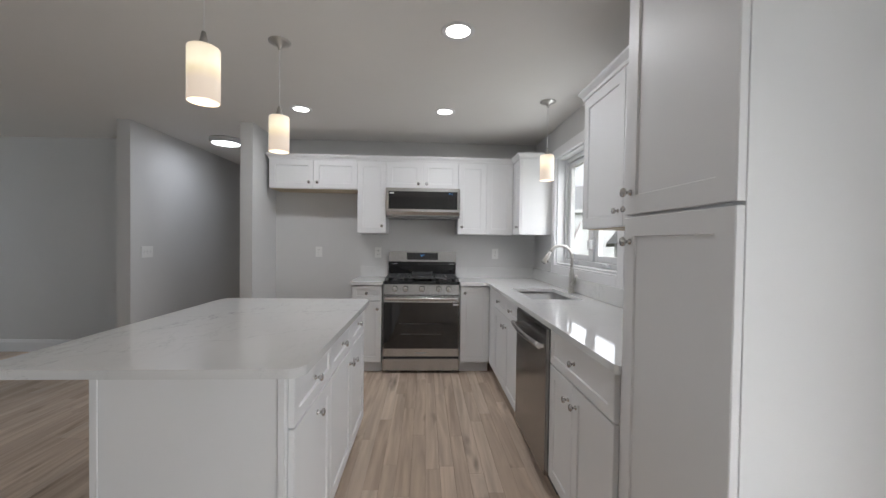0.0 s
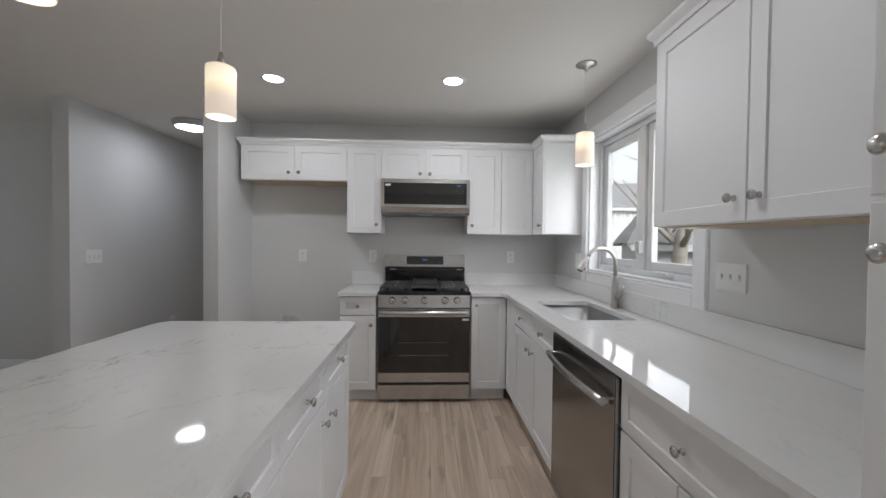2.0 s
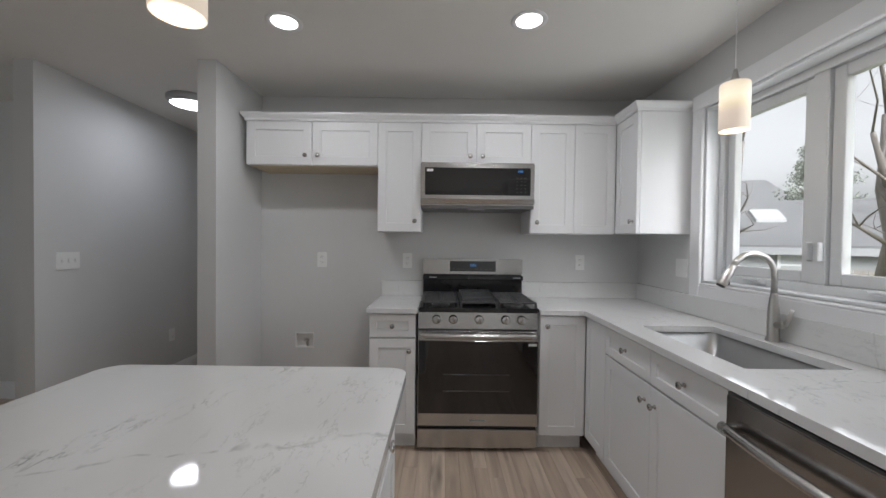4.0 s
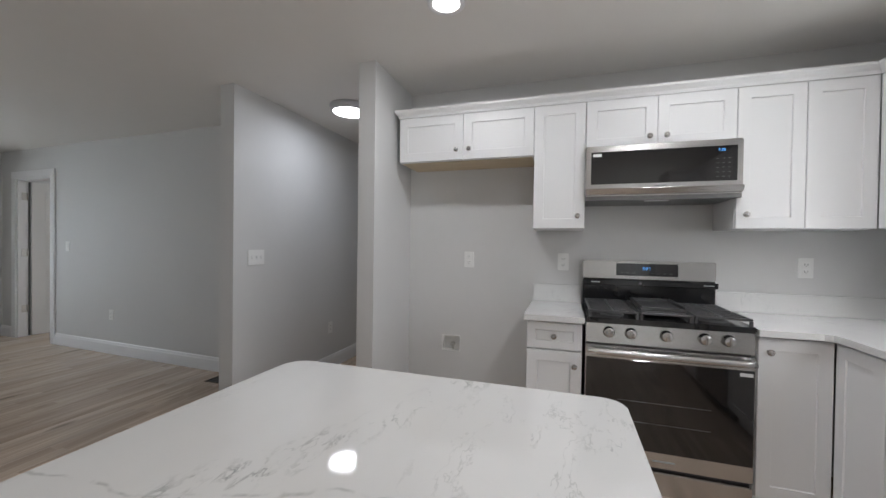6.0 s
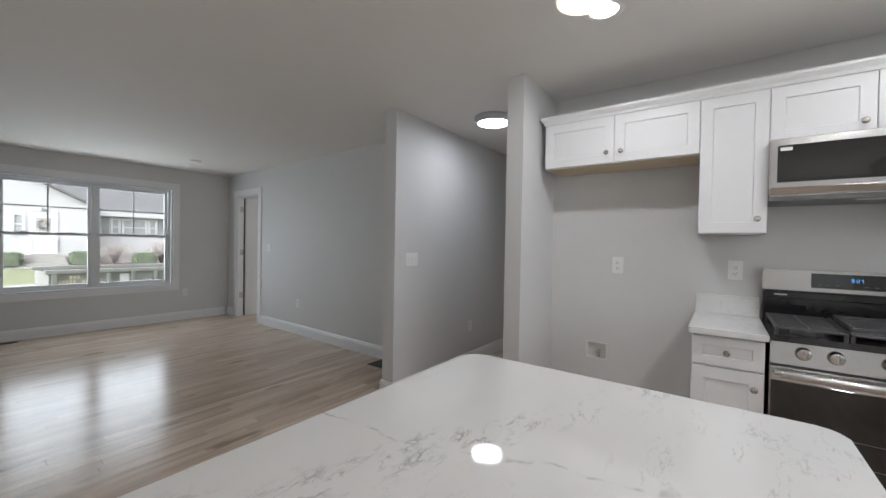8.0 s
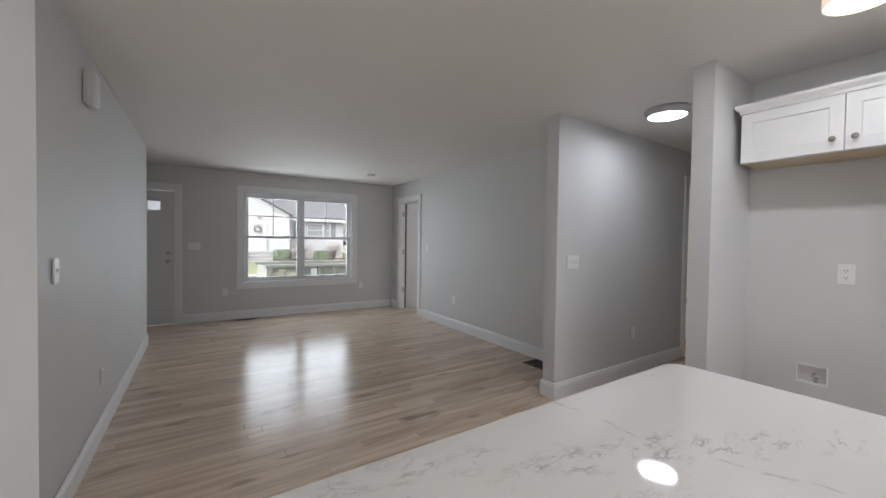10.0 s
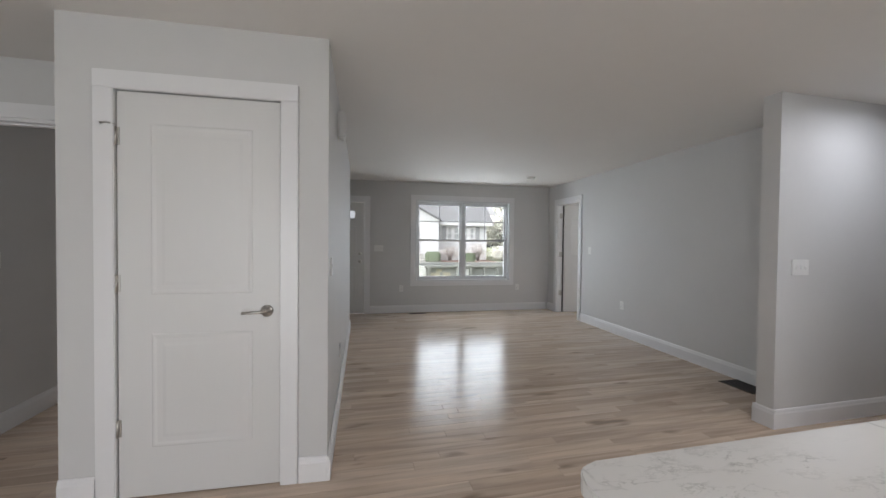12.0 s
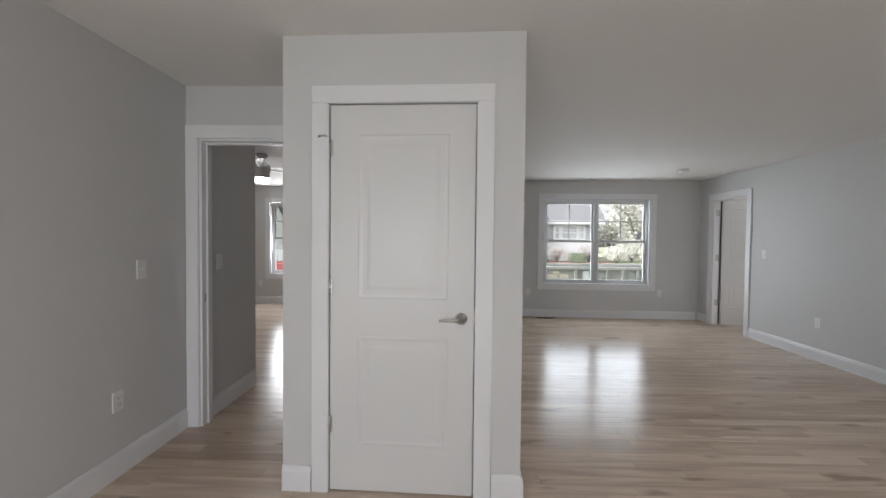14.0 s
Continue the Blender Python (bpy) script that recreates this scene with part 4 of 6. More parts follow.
# ---- dishwasher ----
dw = thing("dishwasher", pose(0.664, -1.193, 0, 0, 0, -90), "dark stainless steel dishwasher under the worktop", "dishwasher")
DW = 0.65
simple("body", [(0.004, DW - 0.004, 0.03, 0.6, 0.1, 0.866)], DARKSTEEL, dw)
dd = simple("door", [(0.004, DW - 0.004, 0.0, 0.03, 0.1, 0.868)], DWSTEEL, dw, bevel=0.004, seg=2)
simple("control_strip", [(0.006, DW - 0.006, 0.004, 0.03, 0.8685, 0.876)], SLOT, dw)
simple("toe_plate", [(0.004, DW - 0.004, 0.07, 0.085, 0.0, 0.1)], SLOT, dw)
bm = bmesh.new()
tube(bm, [(0.03 + (DW - 0.06) * i / 14, -0.03 - 0.018 * math.sin(math.pi * i / 14), 0.775) for i in range(15)], 0.016, 10)
for x in (0.04, DW - 0.04):
    box(bm, x - 0.011, x + 0.011, -0.036, 0.001, 0.764, 0.786, bevel=0.003)
part("handle", bm, STEEL, dd, "bowed stainless bar handle")

# ---- island ----
isd = thing("kitchen_island", pose(0, 0, 0), "white kitchen island with shaker fronts and overhanging quartz top", "island")
IX0, IX1, IY0, IY1 = -0.98, -0.402, -2.56, -1.15
simple("body", [(IX0, IX1, IY0, IY1, 0.1, 0.883)], CAB, isd, bevel=0.0015)
simple("toe_kick", [(IX0 + 0.02, IX1 - 0.055, IY0 + 0.02, IY1 - 0.02, 0.0, 0.1)], CAB, isd)
simple("end_panel", [(IX0 - 0.004, IX1 - 0.002, IY0 - 0.012, IY0 - 0.0005, 0.0, 0.883)], CAB, isd, bevel=0.001)
simple("corner_trim", [(IX1 - 0.022, IX1 + 0.0, IY0 - 0.018, IY0 - 0.0125, 0.0, 0.882)], CAB, isd, bevel=0.002)
simple("corner_trim", [(IX0 - 0.008, IX0 + 0.016, IY0 - 0.018, IY0 - 0.0125, 0.0, 0.882)], CAB, isd, bevel=0.002)
simple("back_panel", [(IX0 - 0.012, IX0 - 0.0005, IY0, IY1, 0.0, 0.883)], CAB, isd, bevel=0.001)
for kind, a, b, za, zb, kn in (("drawer_front", 0.0, 0.48, 0.71, 0.875, (0.225, 0.795)), ("door", 0.0, 0.48, 0.11, 0.705, (0.258, 0.648)),
                               ("drawer_front", 0.485, 0.945, 0.71, 0.875, (0.702, 0.796)), ("drawer_front", 0.945, 1.395, 0.71, 0.875, (1.14, 0.802)),
                               ("door", 0.485, 0.945, 0.11, 0.705, (0.893, 0.632)), ("door", 0.945, 1.395, 0.11, 0.705, (1.005, 0.622))):
    front = shaker(isd, kind, a, b, za, zb, rail=0.058 if kind == "door" else 0.045)
    front.matrix_basis = pose(-0.38, IY0 + 0.01, 0, 0, 0, 90)
    add_knob(front, kn[0], 0.0, kn[1])
bm = bmesh.new()
prism(bm, rounded(-1.324, -0.344, -2.592, -1.13, (0.06, 0.05, 0.05, 0.06), 8), 0.884, ZC, 0.003)
part("worktop_slab", bm, QUARTZ, isd, "white quartz top with grey veins")


# ---- lamps ----
def pendant(m, group):
    """Origin at the ceiling."""
    p = thing("pendant_lamp", m, "pendant lamp with lit opal glass cylinder on a thin cord", "pendant lamp", group)
    bm = bmesh.new()
    turned(bm, [(0.0, 0.0), (0.062, 0.0), (0.062, -0.006), (0.05, -0.012), (0.02, -0.02), (0.01, -0.034), (0.006, -0.048), (0, -0.048)], 24)
    part("canopy", bm, NICKEL, p)
    bm = bmesh.new()
    tube(bm, [(0, 0, -0.045), (0, 0, -0.38)], 0.0022, 6)
    part("cord", bm, PLASTIC, p)
    bm = bmesh.new()
    turned(bm, [(0, -0.367), (0.007, -0.367), (0.013, -0.397), (0.021, -0.418), (0.021, -0.424), (0, -0.424)], 18)
    part("socket_cap", bm, NICKEL, p)
    bm = bmesh.new()
    prof = [(0.02, 0.2), (0.048, 0.2), (0.053, 0.197), (0.055, 0.191), (0.055, 0.0), (0.051, 0.0), (0.051, 0.188), (0.02, 0.195)]
    turned(bm, prof, 32)
    s = part("shade", bm, SHADE, p, "lit opal glass shade")
    s.location = (0, 0, -0.624)
    bm = bmesh.new()
    turned(bm, [(0, 0.055), (0.018, 0.06), (0.027, 0.078), (0.028, 0.095), (0.02, 0.125), (0.014, 0.15), (0, 0.15)], 16)
    bulb = part("bulb", bm, BULB, p)
    bulb.location = (0, 0, -0.597)
    return p


for px, py in ((-0.812, -1.55), (-0.793, -2.325), (0.99, -0.772)):
    pendant(pose(px, py, H), "pendant lamps")
    ld = bpy.data.lights.new("pendant_glow", "POINT")
    ld.energy, ld.color, ld.shadow_soft_size = PENDANT_W, (1.0, 0.8, 0.55), 0.05
    lo = new("pendant_glow", ld)
    lo.location = (px, py, H - 0.665)


def recessed(x, y):
    r = thing("recessed_light", pose(x, y, H), "round lit recessed ceiling light with white trim", "ceiling light", "recessed lights")
    bm = bmesh.new()
    turned(bm, [(0.09, 0.0), (0.09, -0.003), (0.084, -0.006), (0.067, -0.0045), (0.064, -0.002), (0.064, 0.0)], 32)
    part("trim_ring", bm, TRIM, r)
    bm = bmesh.new()
    turned(bm, [(0, -0.003), (0.0645, -0.003), (0.0645, -0.0005), (0, -0.0005)], 32)
    part("diffuser", bm, LED, r)
    area_lamp("recessed_beam", 0.125, 0.125, CAN_W, (0.97, 0.98, 1.0), look((x, y, H - 0.008), (x, y + 0.0001, 0)), "DISK")


recessed(0.19, -1.73)
recessed(0.185, -0.47)
recessed(-1.05, -0.43)

hl = thing("flush_ceiling_light", pose(-2.225, 0.64, H), "round flush ceiling light with grey metal rim in the hallway", "ceiling light")
bm = bmesh.new()
turned(bm, [(0.0, -0.001), (0.166, -0.001), (0.168, -0.02), (0.158, -0.046), (0.146, -0.056), (0.14, -0.05), (0.14, -0.02)], 40)
part("rim", bm, RIM, hl)
bm = bmesh.new()
turned(bm, [(0, -0.066), (0.1, -0.064), (0.1405, -0.053), (0.1405, -0.045), (0, -0.045)], 40)
part("diffuser", bm, LEDCOOL, hl)
area_lamp("hall_beam", 0.26, 0.26, HALL_W, (0.88, 0.93, 1.0), look((-2.225, 0.64, H - 0.066), (-2.225, 0.6401, 0)), "DISK")


# ---- windows ----
def pane(parent, x0, x1, z0, z1, y):
    bm = bmesh.new()
    box(bm, x0, x1, y - 0.002, y + 0.002, z0, z1)
    g = part("pane", bm, GLASS, parent)
    g.visible_shadow = False
    return g


def frame_of(bm, x0, x1, z0, z1, y0, y1, w, bevel=0.003, bottom=None):
    bt = w if bottom is None else bottom
    box(bm, x0, x0 + w, y0, y1, z0, z1, bevel=bevel)
    box(bm, x1 - w, x1, y0, y1, z0, z1, bevel=bevel)
    box(bm, x0 + w, x1 - w, y0 + 0.001, y1 - 0.001, z1 - w, z1, bevel=bevel)
    box(bm, x0 + w, x1 - w, y0 + 0.001, y1 - 0.001, z0, z0 + bt, bevel=bevel)


def double_hung(m, w, z0, z1, label, units=2, name="window_1"):
    """Local frame: x along the wall, z up, the room at -y; the wall is 0.16 thick."""
    win = thing(name, m, label, "window", kind="structure")
    casing(win, m, w, z1, sill=z0)
    bm = bmesh.new()
    frame_of(bm, 0, w, z0, z1, 0.0, 0.15, 0.022)
    part("jamb_liner", bm, VINYL, win)
    unit = (w - 0.044) / units
    zm = z0 + (z1 - z0) * 0.505
    for u in range(units):
        a, b = 0.022 + u * unit, 0.022 + (u + 1) * unit
        bm = bmesh.new()
        frame_of(bm, a, b, z0 + 0.022, z1 - 0.022, 0.06, 0.14, 0.03)
        part("window_frame", bm, VINYL, win)
        lower, upper = (a + 0.03, b - 0.03, z0 + 0.052, zm + 0.018), (a + 0.03, b - 0.03, zm - 0.018, z1 - 0.052)
        for nm, s, y in (("lower_sash", lower, 0.072), ("upper_sash", upper, 0.104)):
            bm = bmesh.new()
            frame_of(bm, s[0], s[1], s[2], s[3], y, y + 0.03, 0.036)
            sash = part(nm, bm, VINYL, win)
            pane(sash, s[0] + 0.034, s[1] - 0.034, s[2] + 0.034, s[3] - 0.034, y + 0.015)
            if nm == "upper_sash":
                xm, zz = (s[0] + s[1]) / 2, (s[2] + s[3]) / 2 + 0.02
                simple("muntin", [(xm - 0.008, xm + 0.008, y + 0.008, y + 0.022, s[2] + 0.034, s[3] - 0.034)], MUNTIN, sash)
                simple("muntin", [(s[0] + 0.034, xm - 0.008, y + 0.008, y + 0.022, zz - 0.008, zz + 0.008), (xm + 0.008, s[1] - 0.034, y + 0.008, y + 0.022, zz - 0.008, zz + 0.008)], MUNTIN, sash)
            else:
                simple("meeting_rail", [(s[0], s[1], y - 0.004, y - 0.0005, s[3] - 0.012, s[3])], MUNTIN, sash)
                for lx in (s[0] + 0.2, s[1] - 0.2):
                    simple("sash_lock", [(lx - 0.03, lx + 0.03, y - 0.006, y + 0.02, s[3] + 0.0005, s[3] + 0.016)], VINYL, sash, bevel=0.004)
    return win


double_hung(M_FRONT @ pose(XF, LY0, 0, 0, 0, 90), LY1 - LY0, LZ0, LZ1, "white double-hung twin window with grids in the upper sashes")
double_hung(pose(-8.8, BW0, 0, 0, 0, 90), BW1 - BW0, BWZ0, BWZ1, "white double-hung bedroom window", units=1, name="window_2")

kw = thing("window_3", pose(XR, WY1, 0, 0, 0, -90), "white twin casement window over the kitchen sink", "window", kind="structure")
KWW = WY1 - WY0
casing(kw, None, KWW, WZ1, sill=WZ0)
simple("sill", [(0.0, KWW, -0.014, 0.09, WZ0, WZ0 + 0.014)], TRIM, kw, bevel=0.004)
bm = bmesh.new()
frame_of(bm, 0, KWW, WZ0 + 0.015, WZ1, 0.0, 0.15, 0.016)
part("jamb_liner", bm, VINYL, kw)
bm = bmesh.new()
frame_of(bm, 0.016, KWW - 0.016, WZ0 + 0.03, WZ1 - 0.016, 0.075, 0.15, 0.04)
box(bm, KWW / 2 - 0.035, KWW / 2 + 0.035, 0.078, 0.147, WZ0 + 0.07, WZ1 - 0.056, bevel=0.003)
part("window_frame", bm, VINYL, kw)
for a, b in ((0.056, KWW / 2 - 0.035), (KWW / 2 + 0.035, KWW - 0.056)):
    bm = bmesh.new()
    frame_of(bm, a + 0.002, b - 0.002, WZ0 + 0.072, WZ1 - 0.058, 0.095, 0.135, 0.05)
    sash = part("sash", bm, VINYL, kw)
    pane(sash, a + 0.05, b - 0.05, WZ0 + 0.12, WZ1 - 0.106, 0.115)
    mx = (a + b) / 2
    bm = bmesh.new()
    box(bm, mx - 0.05, mx + 0.05, 0.05, 0.078, WZ0 + 0.04, WZ0 + 0.062, bevel=0.006, seg=2)
    tube(bm, [(mx + 0.02, 0.055, WZ0 + 0.06), (mx - 0.03, 0.04, WZ0 + 0.068), (mx - 0.05, 0.036, WZ0 + 0.066)], [0.008, 0.007, 0.008], 8)
    part("crank", bm, VINYL, kw)
    simple("latch", [(KWW / 2 + (-0.03 if a < 0.3 else 0.016), KWW / 2 + (-0.016 if a < 0.3 else 0.03), 0.055, 0.08, WZ0 + 0.17, WZ0 + 0.25)], VINYL, kw, bevel=0.004)
# Unseen glazing, added only to fill the opening of the dining lamp.
sd = thing("added_window_4", pose(XR, SD1, 0, 0, 0, -90), "unseen glazed opening added to let light into the dining area", "window", kind="structure")
bm = bmesh.new()
frame_of(bm, 0, SD1 - SD0, 0.0, 2.05, 0.02, 0.1, 0.06)
box(bm, 0.87, 0.93, 0.02, 0.1, 0.06, 1.99)
part("window_frame", bm, VINYL, sd)
for a in (0.06, 0.93):
    pane(sd, a, a + 0.81, 0.06, 1.99, 0.06)


# ---- doors ----
def panel_door(parent, w, h, panels, thick=0.035, mat=None):
    """Slab with raised, moulded panels on both faces, x from 0 to w, the face at y = 0 towards -y."""
    bm = bmesh.new()
    box(bm, 0, w, 0, thick, 0.008, h, bevel=0.002)
    slab = part("slab", bm, mat or DOORP, parent)
    for x0, x1, z0, z1 in panels:
        bm = bmesh.new()

        def ring(k, yy):
            return [bm.verts.new(p) for p in ((x0 + k, yy, z0 + k), (x1 - k, yy, z0 + k), (x1 - k, yy, z1 - k), (x0 + k, yy, z1 - k))]
        rs = [ring(0, 0.0005), ring(0.006, -0.0022), ring(0.014, -0.0022), ring(0.026, -0.0008), ring(0.05, -0.0008), ring(0.066, -0.0019)]
        for p, q in zip(rs, rs[1:]):
            for i in range(4):
                bm.faces.new((p[i], p[(i + 1) % 4], q[(i + 1) % 4], q[i]))
        bm.faces.new(rs[-1])
        part("raised_panel", bm, mat or DOORP, slab)
    return slab


def lever(parent, x, z, way=-1):
    bm = bmesh.new()
    turned(bm, [(0, 0), (0.032, 0), (0.032, 0.006), (0.027, 0.011), (0.012, 0.013), (0.011, 0.04), (0, 0.04)], 24, Matrix.Translation((x, 0, z)) @ pose(0, 0, 0, 90))
    tube(bm, [(x, -0.04, z), (x + way * 0.02, -0.048, z), (x + way * 0.06, -0.05, z - 0.002), (x + way * 0.115, -0.048, z - 0.004)], [0.011, 0.0095, 0.008, 0.007], 10)
    return part("door_handle", bm, NICKEL, parent, "brushed nickel lever handle")


def hinge(parent, x, z, y=-0.006):
    bm = bmesh.new()
    tube(bm, [(x, y, z - 0.045), (x, y, z + 0.045)], 0.007, 10)
    box(bm, x - 0.001, x + 0.016, y + 0.002, y + 0.0055, z - 0.044, z + 0.044)
    return part("hinge", bm, NICKEL, parent)


def jamb(parent, w, h, depth, mat=None):
    """Lining of an opening, with a stop."""
    simple("jamb", [(0, 0.018, 0.0, depth, 0, h), (w - 0.018, w, 0.0, depth, 0, h), (0.018, w - 0.018, 0.0, depth, h - 0.018, h)], mat or TRIM, parent, bevel=0.001)


DW1 = CD1 - CD0
cl = thing("door_1", M_CLOSET @ pose(XC, CD0, 0, 0, 0, 90), "closed white two-panel closet door with nickel lever", "door", kind="structure")
casing(cl, None, DW1, CDZ)
simple("jamb", [(0, 0.018, 0.042, T, 0, CDZ), (DW1 - 0.018, DW1, 0.042, T, 0, CDZ), (0.018, DW1 - 0.018, 0.042, T, CDZ - 0.018, CDZ)], TRIM, cl)
slab = panel_door(cl, DW1 - 0.008, CDZ - 0.005, [(0.15, DW1 - 0.145, 1.05, 1.92), (0.15, DW1 - 0.145, 0.26, 0.85)])
slab.location = (0.004, 0.004, 0)
lever(slab, DW1 - 0.075, 0.955)
for hz in (1.85, 1.11, 0.37):
    hinge(slab, -0.002, hz)
bm = bmesh.new()
tube(bm, [(-0.002, -0.01, 1.905), (-0.03, -0.03, 1.91), (-0.055, -0.028, 1.905)], [0.005, 0.004, 0.007], 8)
part("door_stop", bm, NICKEL, slab)
simple("latch_edge", [(DW1 - 0.009, DW1 - 0.005, -0.003, 0.02, 0.93, 0.99)], NICKEL, slab)

DW2 = D21 - D20
d2 = thing("door_2", pose(XD, D20, 0, 0, 0, 90), "open bedroom doorway with white casing", "door", kind="structure")
casing(d2, None, DW2, 2.07)
jamb(d2, DW2, 2.07, T)
simple("door_stop_strip", [(0.018, 0.03, 0.05, 0.085, 0, 2.052), (0.03, DW2 - 0.018, 0.05, 0.085, 2.04, 2.052)], TRIM, d2)
simple("strike_plate", [(0.0181, 0.0195, 0.02, 0.045, 0.90, 0.96)], NICKEL, d2)

DW3 = BD1 - BD0
bd = thing("door_3", M_SIDE @ pose(BD0, YL, 0), "white panel door standing open into the side room", "door", kind="structure")
casing(bd, None, DW3, 2.07)
jamb(bd, DW3, 2.07, T)
slab = panel_door(bd, DW3 - 0.042, 2.045, [(0.125, DW3 - 0.17, 1.09, 1.93), (0.125, DW3 - 0.17, 0.28, 0.87)])
slab.matrix_basis = pose(0.04, T + 0.006, 0, 0, 0, 80)
for hz in (1.85, 1.11, 0.37):
    hinge(bd, 0.024, hz, T - 0.03)
for hz in (1.85, 1.11, 0.37):
    simple("hinge_leaf", [(0.0182, 0.0212, T - 0.085, T - 0.03, hz - 0.05, hz + 0.05)], NICKEL, bd, bevel=0.001)
# Dark strip painted in for the shade of the hinge-side gap.
simple("hinge_gap_shade", [(0.0215, 0.038, T - 0.02, T - 0.004, 0.01, 2.045)], SLOT, bd, bevel=0.001)

ed = thing("door_4", M_FRONT @ pose(XF, ED0, 0, 0, 0, 90), "closed white entry door with small top lights", "door", kind="structure")
EDW = ED1 - ED0
casing(ed, None, EDW, 2.06)
jamb(ed, EDW, 2.06, 0.16)
x1 = EDW - 0.042
slab = panel_door(ed, x1, 2.035, [(0.53, x1 - 0.14, 1.05, 1.6), (0.53, x1 - 0.14, 0.25, 0.85), (0.14, 0.42, 1.05, 1.6), (0.14, 0.42, 0.25, 0.85)])
slab.location = (0.021, 0.02, 0)
for a, b in ((0.14, 0.42), (0.53, x1 - 0.14)):
    bm = bmesh.new()
    frame_of(bm, a, b, 1.72, 1.9, -0.008, 0.001, 0.025)
    fl = part("light_frame", bm, DOORP, slab)
    # Daylight behind the frosted pane is put in as a faint emission.
    simple("light_pane", [(a + 0.025, b - 0.025, -0.0035, -0.001, 1.745, 1.875)], material("frosted_pane_glow", (0.7, 0.74, 0.76), 0.3, emit=0.14, emit_colour=(0.9, 0.95, 1.0)), fl)
bm = bmesh.new()
for z in (0.96, 1.1):
    turned(bm, [(0, 0), (0.03, 0), (0.028, 0.008), (0.012, 0.012), (0.012, 0.03), (0.026, 0.042), (0.024, 0.058), (0, 0.062)] if z < 1 else [(0, 0), (0.028, 0), (0.026, 0.014), (0, 0.016)], 20,
           Matrix.Translation((x1 - 0.07, 0, z)) @ pose(0, 0, 0, 90))
part("door_knob", bm, NICKEL, slab)
bdr = thing("door_5", pose(-2.786, HB0, 0, 0, 0, 90), "open bathroom doorway with white casing", "door", kind="structure")
casing(bdr, None, HB1 - HB0, 2.06)
jamb(bdr, HB1 - HB0, 2.06, T)
# Fixture out of view, added as an assumed source for the lit bathroom.
bl = thing("ceiling_light", pose(-4.0, 2.4, H), "small round lit ceiling light in the bathroom", "ceiling light")
bm = bmesh.new()
turned(bm, [(0, -0.001), (0.13, -0.001), (0.13, -0.03), (0.1, -0.05), (0, -0.055)], 28)
part("diffuser", bm, LED, bl)
area_lamp("bath_beam", 0.2, 0.2, 5, (1.0, 0.95, 0.82), look((-4.0, 2.4, H - 0.06), (-4.0, 2.4001, 0)), "DISK")
tub = thing("bathtub", pose(-5.0, 3.25, 0), "cream acrylic bathtub with wall surround", "bathtub")
bm = bmesh.new()
box(bm, 0.0, 2.0, 0.0, 0.74, 0.0, 0.5, bevel=0.03, seg=2)
part("tub", bm, TUBM, tub)
simple("surround", [(0.0, 2.0, 0.74, 0.765, 0.5, 1.95)], TUBM, tub, bevel=0.01)


# ---- plates, vents, small fixtures ----
def plate(m, kinds, label, name="wall_plate"):
    """Wall plate facing -y in its own frame; kinds: 's' switch, 'o' outlet, 'b' blank, one letter a gang."""
    w = 0.046 * len(kinds) + 0.026
    t = thing(name, m, label, "outlet" if kinds == "o" else "switch", "wall plates")
    simple("cover", [(-w / 2, w / 2, -0.006, 0.003, -0.058, 0.058)], PLASTIC, t, bevel=0.003, seg=2)
    for i, k in enumerate(kinds):
        cx = (i - (len(kinds) - 1) / 2) * 0.046
        if k == "s":
            simple("toggle", [(cx - 0.0055, cx + 0.0055, -0.012, -0.0055, -0.004, 0.012)], PLASTIC, t, bevel=0.002)
            simple("toggle_slot", [(cx - 0.008, cx + 0.008, -0.0066, -0.0058, -0.014, 0.014)], GAP, t)
        elif k == "o":
            for z in (-0.02, 0.02):
                oc = simple("socket", [(cx - 0.017, cx + 0.017, -0.0078, -0.0055, z - 0.0145, z + 0.0145)], PLASTIC, t, bevel=0.001)
                simple("slots", [(cx - 0.0085, cx - 0.006, -0.0083, -0.0077, z - 0.003, z + 0.006), (cx + 0.006, cx + 0.0085, -0.0083, -0.0077, z - 0.003, z + 0.006),
                                 (cx - 0.002, cx + 0.002, -0.0083, -0.0077, z - 0.01, z - 0.006)], SLOT, oc)
    return t


OUT = "white duplex outlet on the grey wall"
for x in (-1.165, -0.503, 0.833):
    plate(pose(x, YB, 1.187), "o", OUT)
plate(pose(-2.786, 0.215, 1.175, 0, 0, 90), "sss", "white three-gang switch plate on the hallway wall")
plate(pose(-2.786, 1.21, 0.425, 0, 0, 90), "o", OUT)
plate(pose(XR, 0.03, 1.187, 0, 0, -90), "bb", "blank white two-gang plate beside the kitchen window")
plate(pose(XR, -1.575, 1.195, 0, 0, -90), "sss", "white three-gang switch plate above the backsplash")
plate(M_SIDE @ pose(-6.22, YL, 1.21), "s", "white light switch beside the open door")
plate(M_SIDE @ pose(-5.40, YL, 0.44), "o", OUT)
plate(M_FRONT @ pose(XF, -2.08, 0.45, 0, 0, 90), "o", OUT)
plate(M_FRONT @ pose(XF, 0.22, 0.45, 0, 0, 90), "o", OUT)
plate(M_FRONT @ pose(XF, -2.5, 1.2, 0, 0, 90), "sss", "white three-gang switch plate beside the entry door")
plate(pose(-3.1, YC + 0.008, 1.18, 0, 0, 178.3), "s", "white light switch round the closet corner")
plate(pose(-4.05, YC + 0.035, 0.40, 0, 0, 178.3), "o", OUT)
plate(pose(-3.195, YD, 1.17, 0, 0, 180), "s", "white light switch on the dining wall")
plate(pose(-3.02, YD, 0.43, 0, 0, 180), "o", OUT)
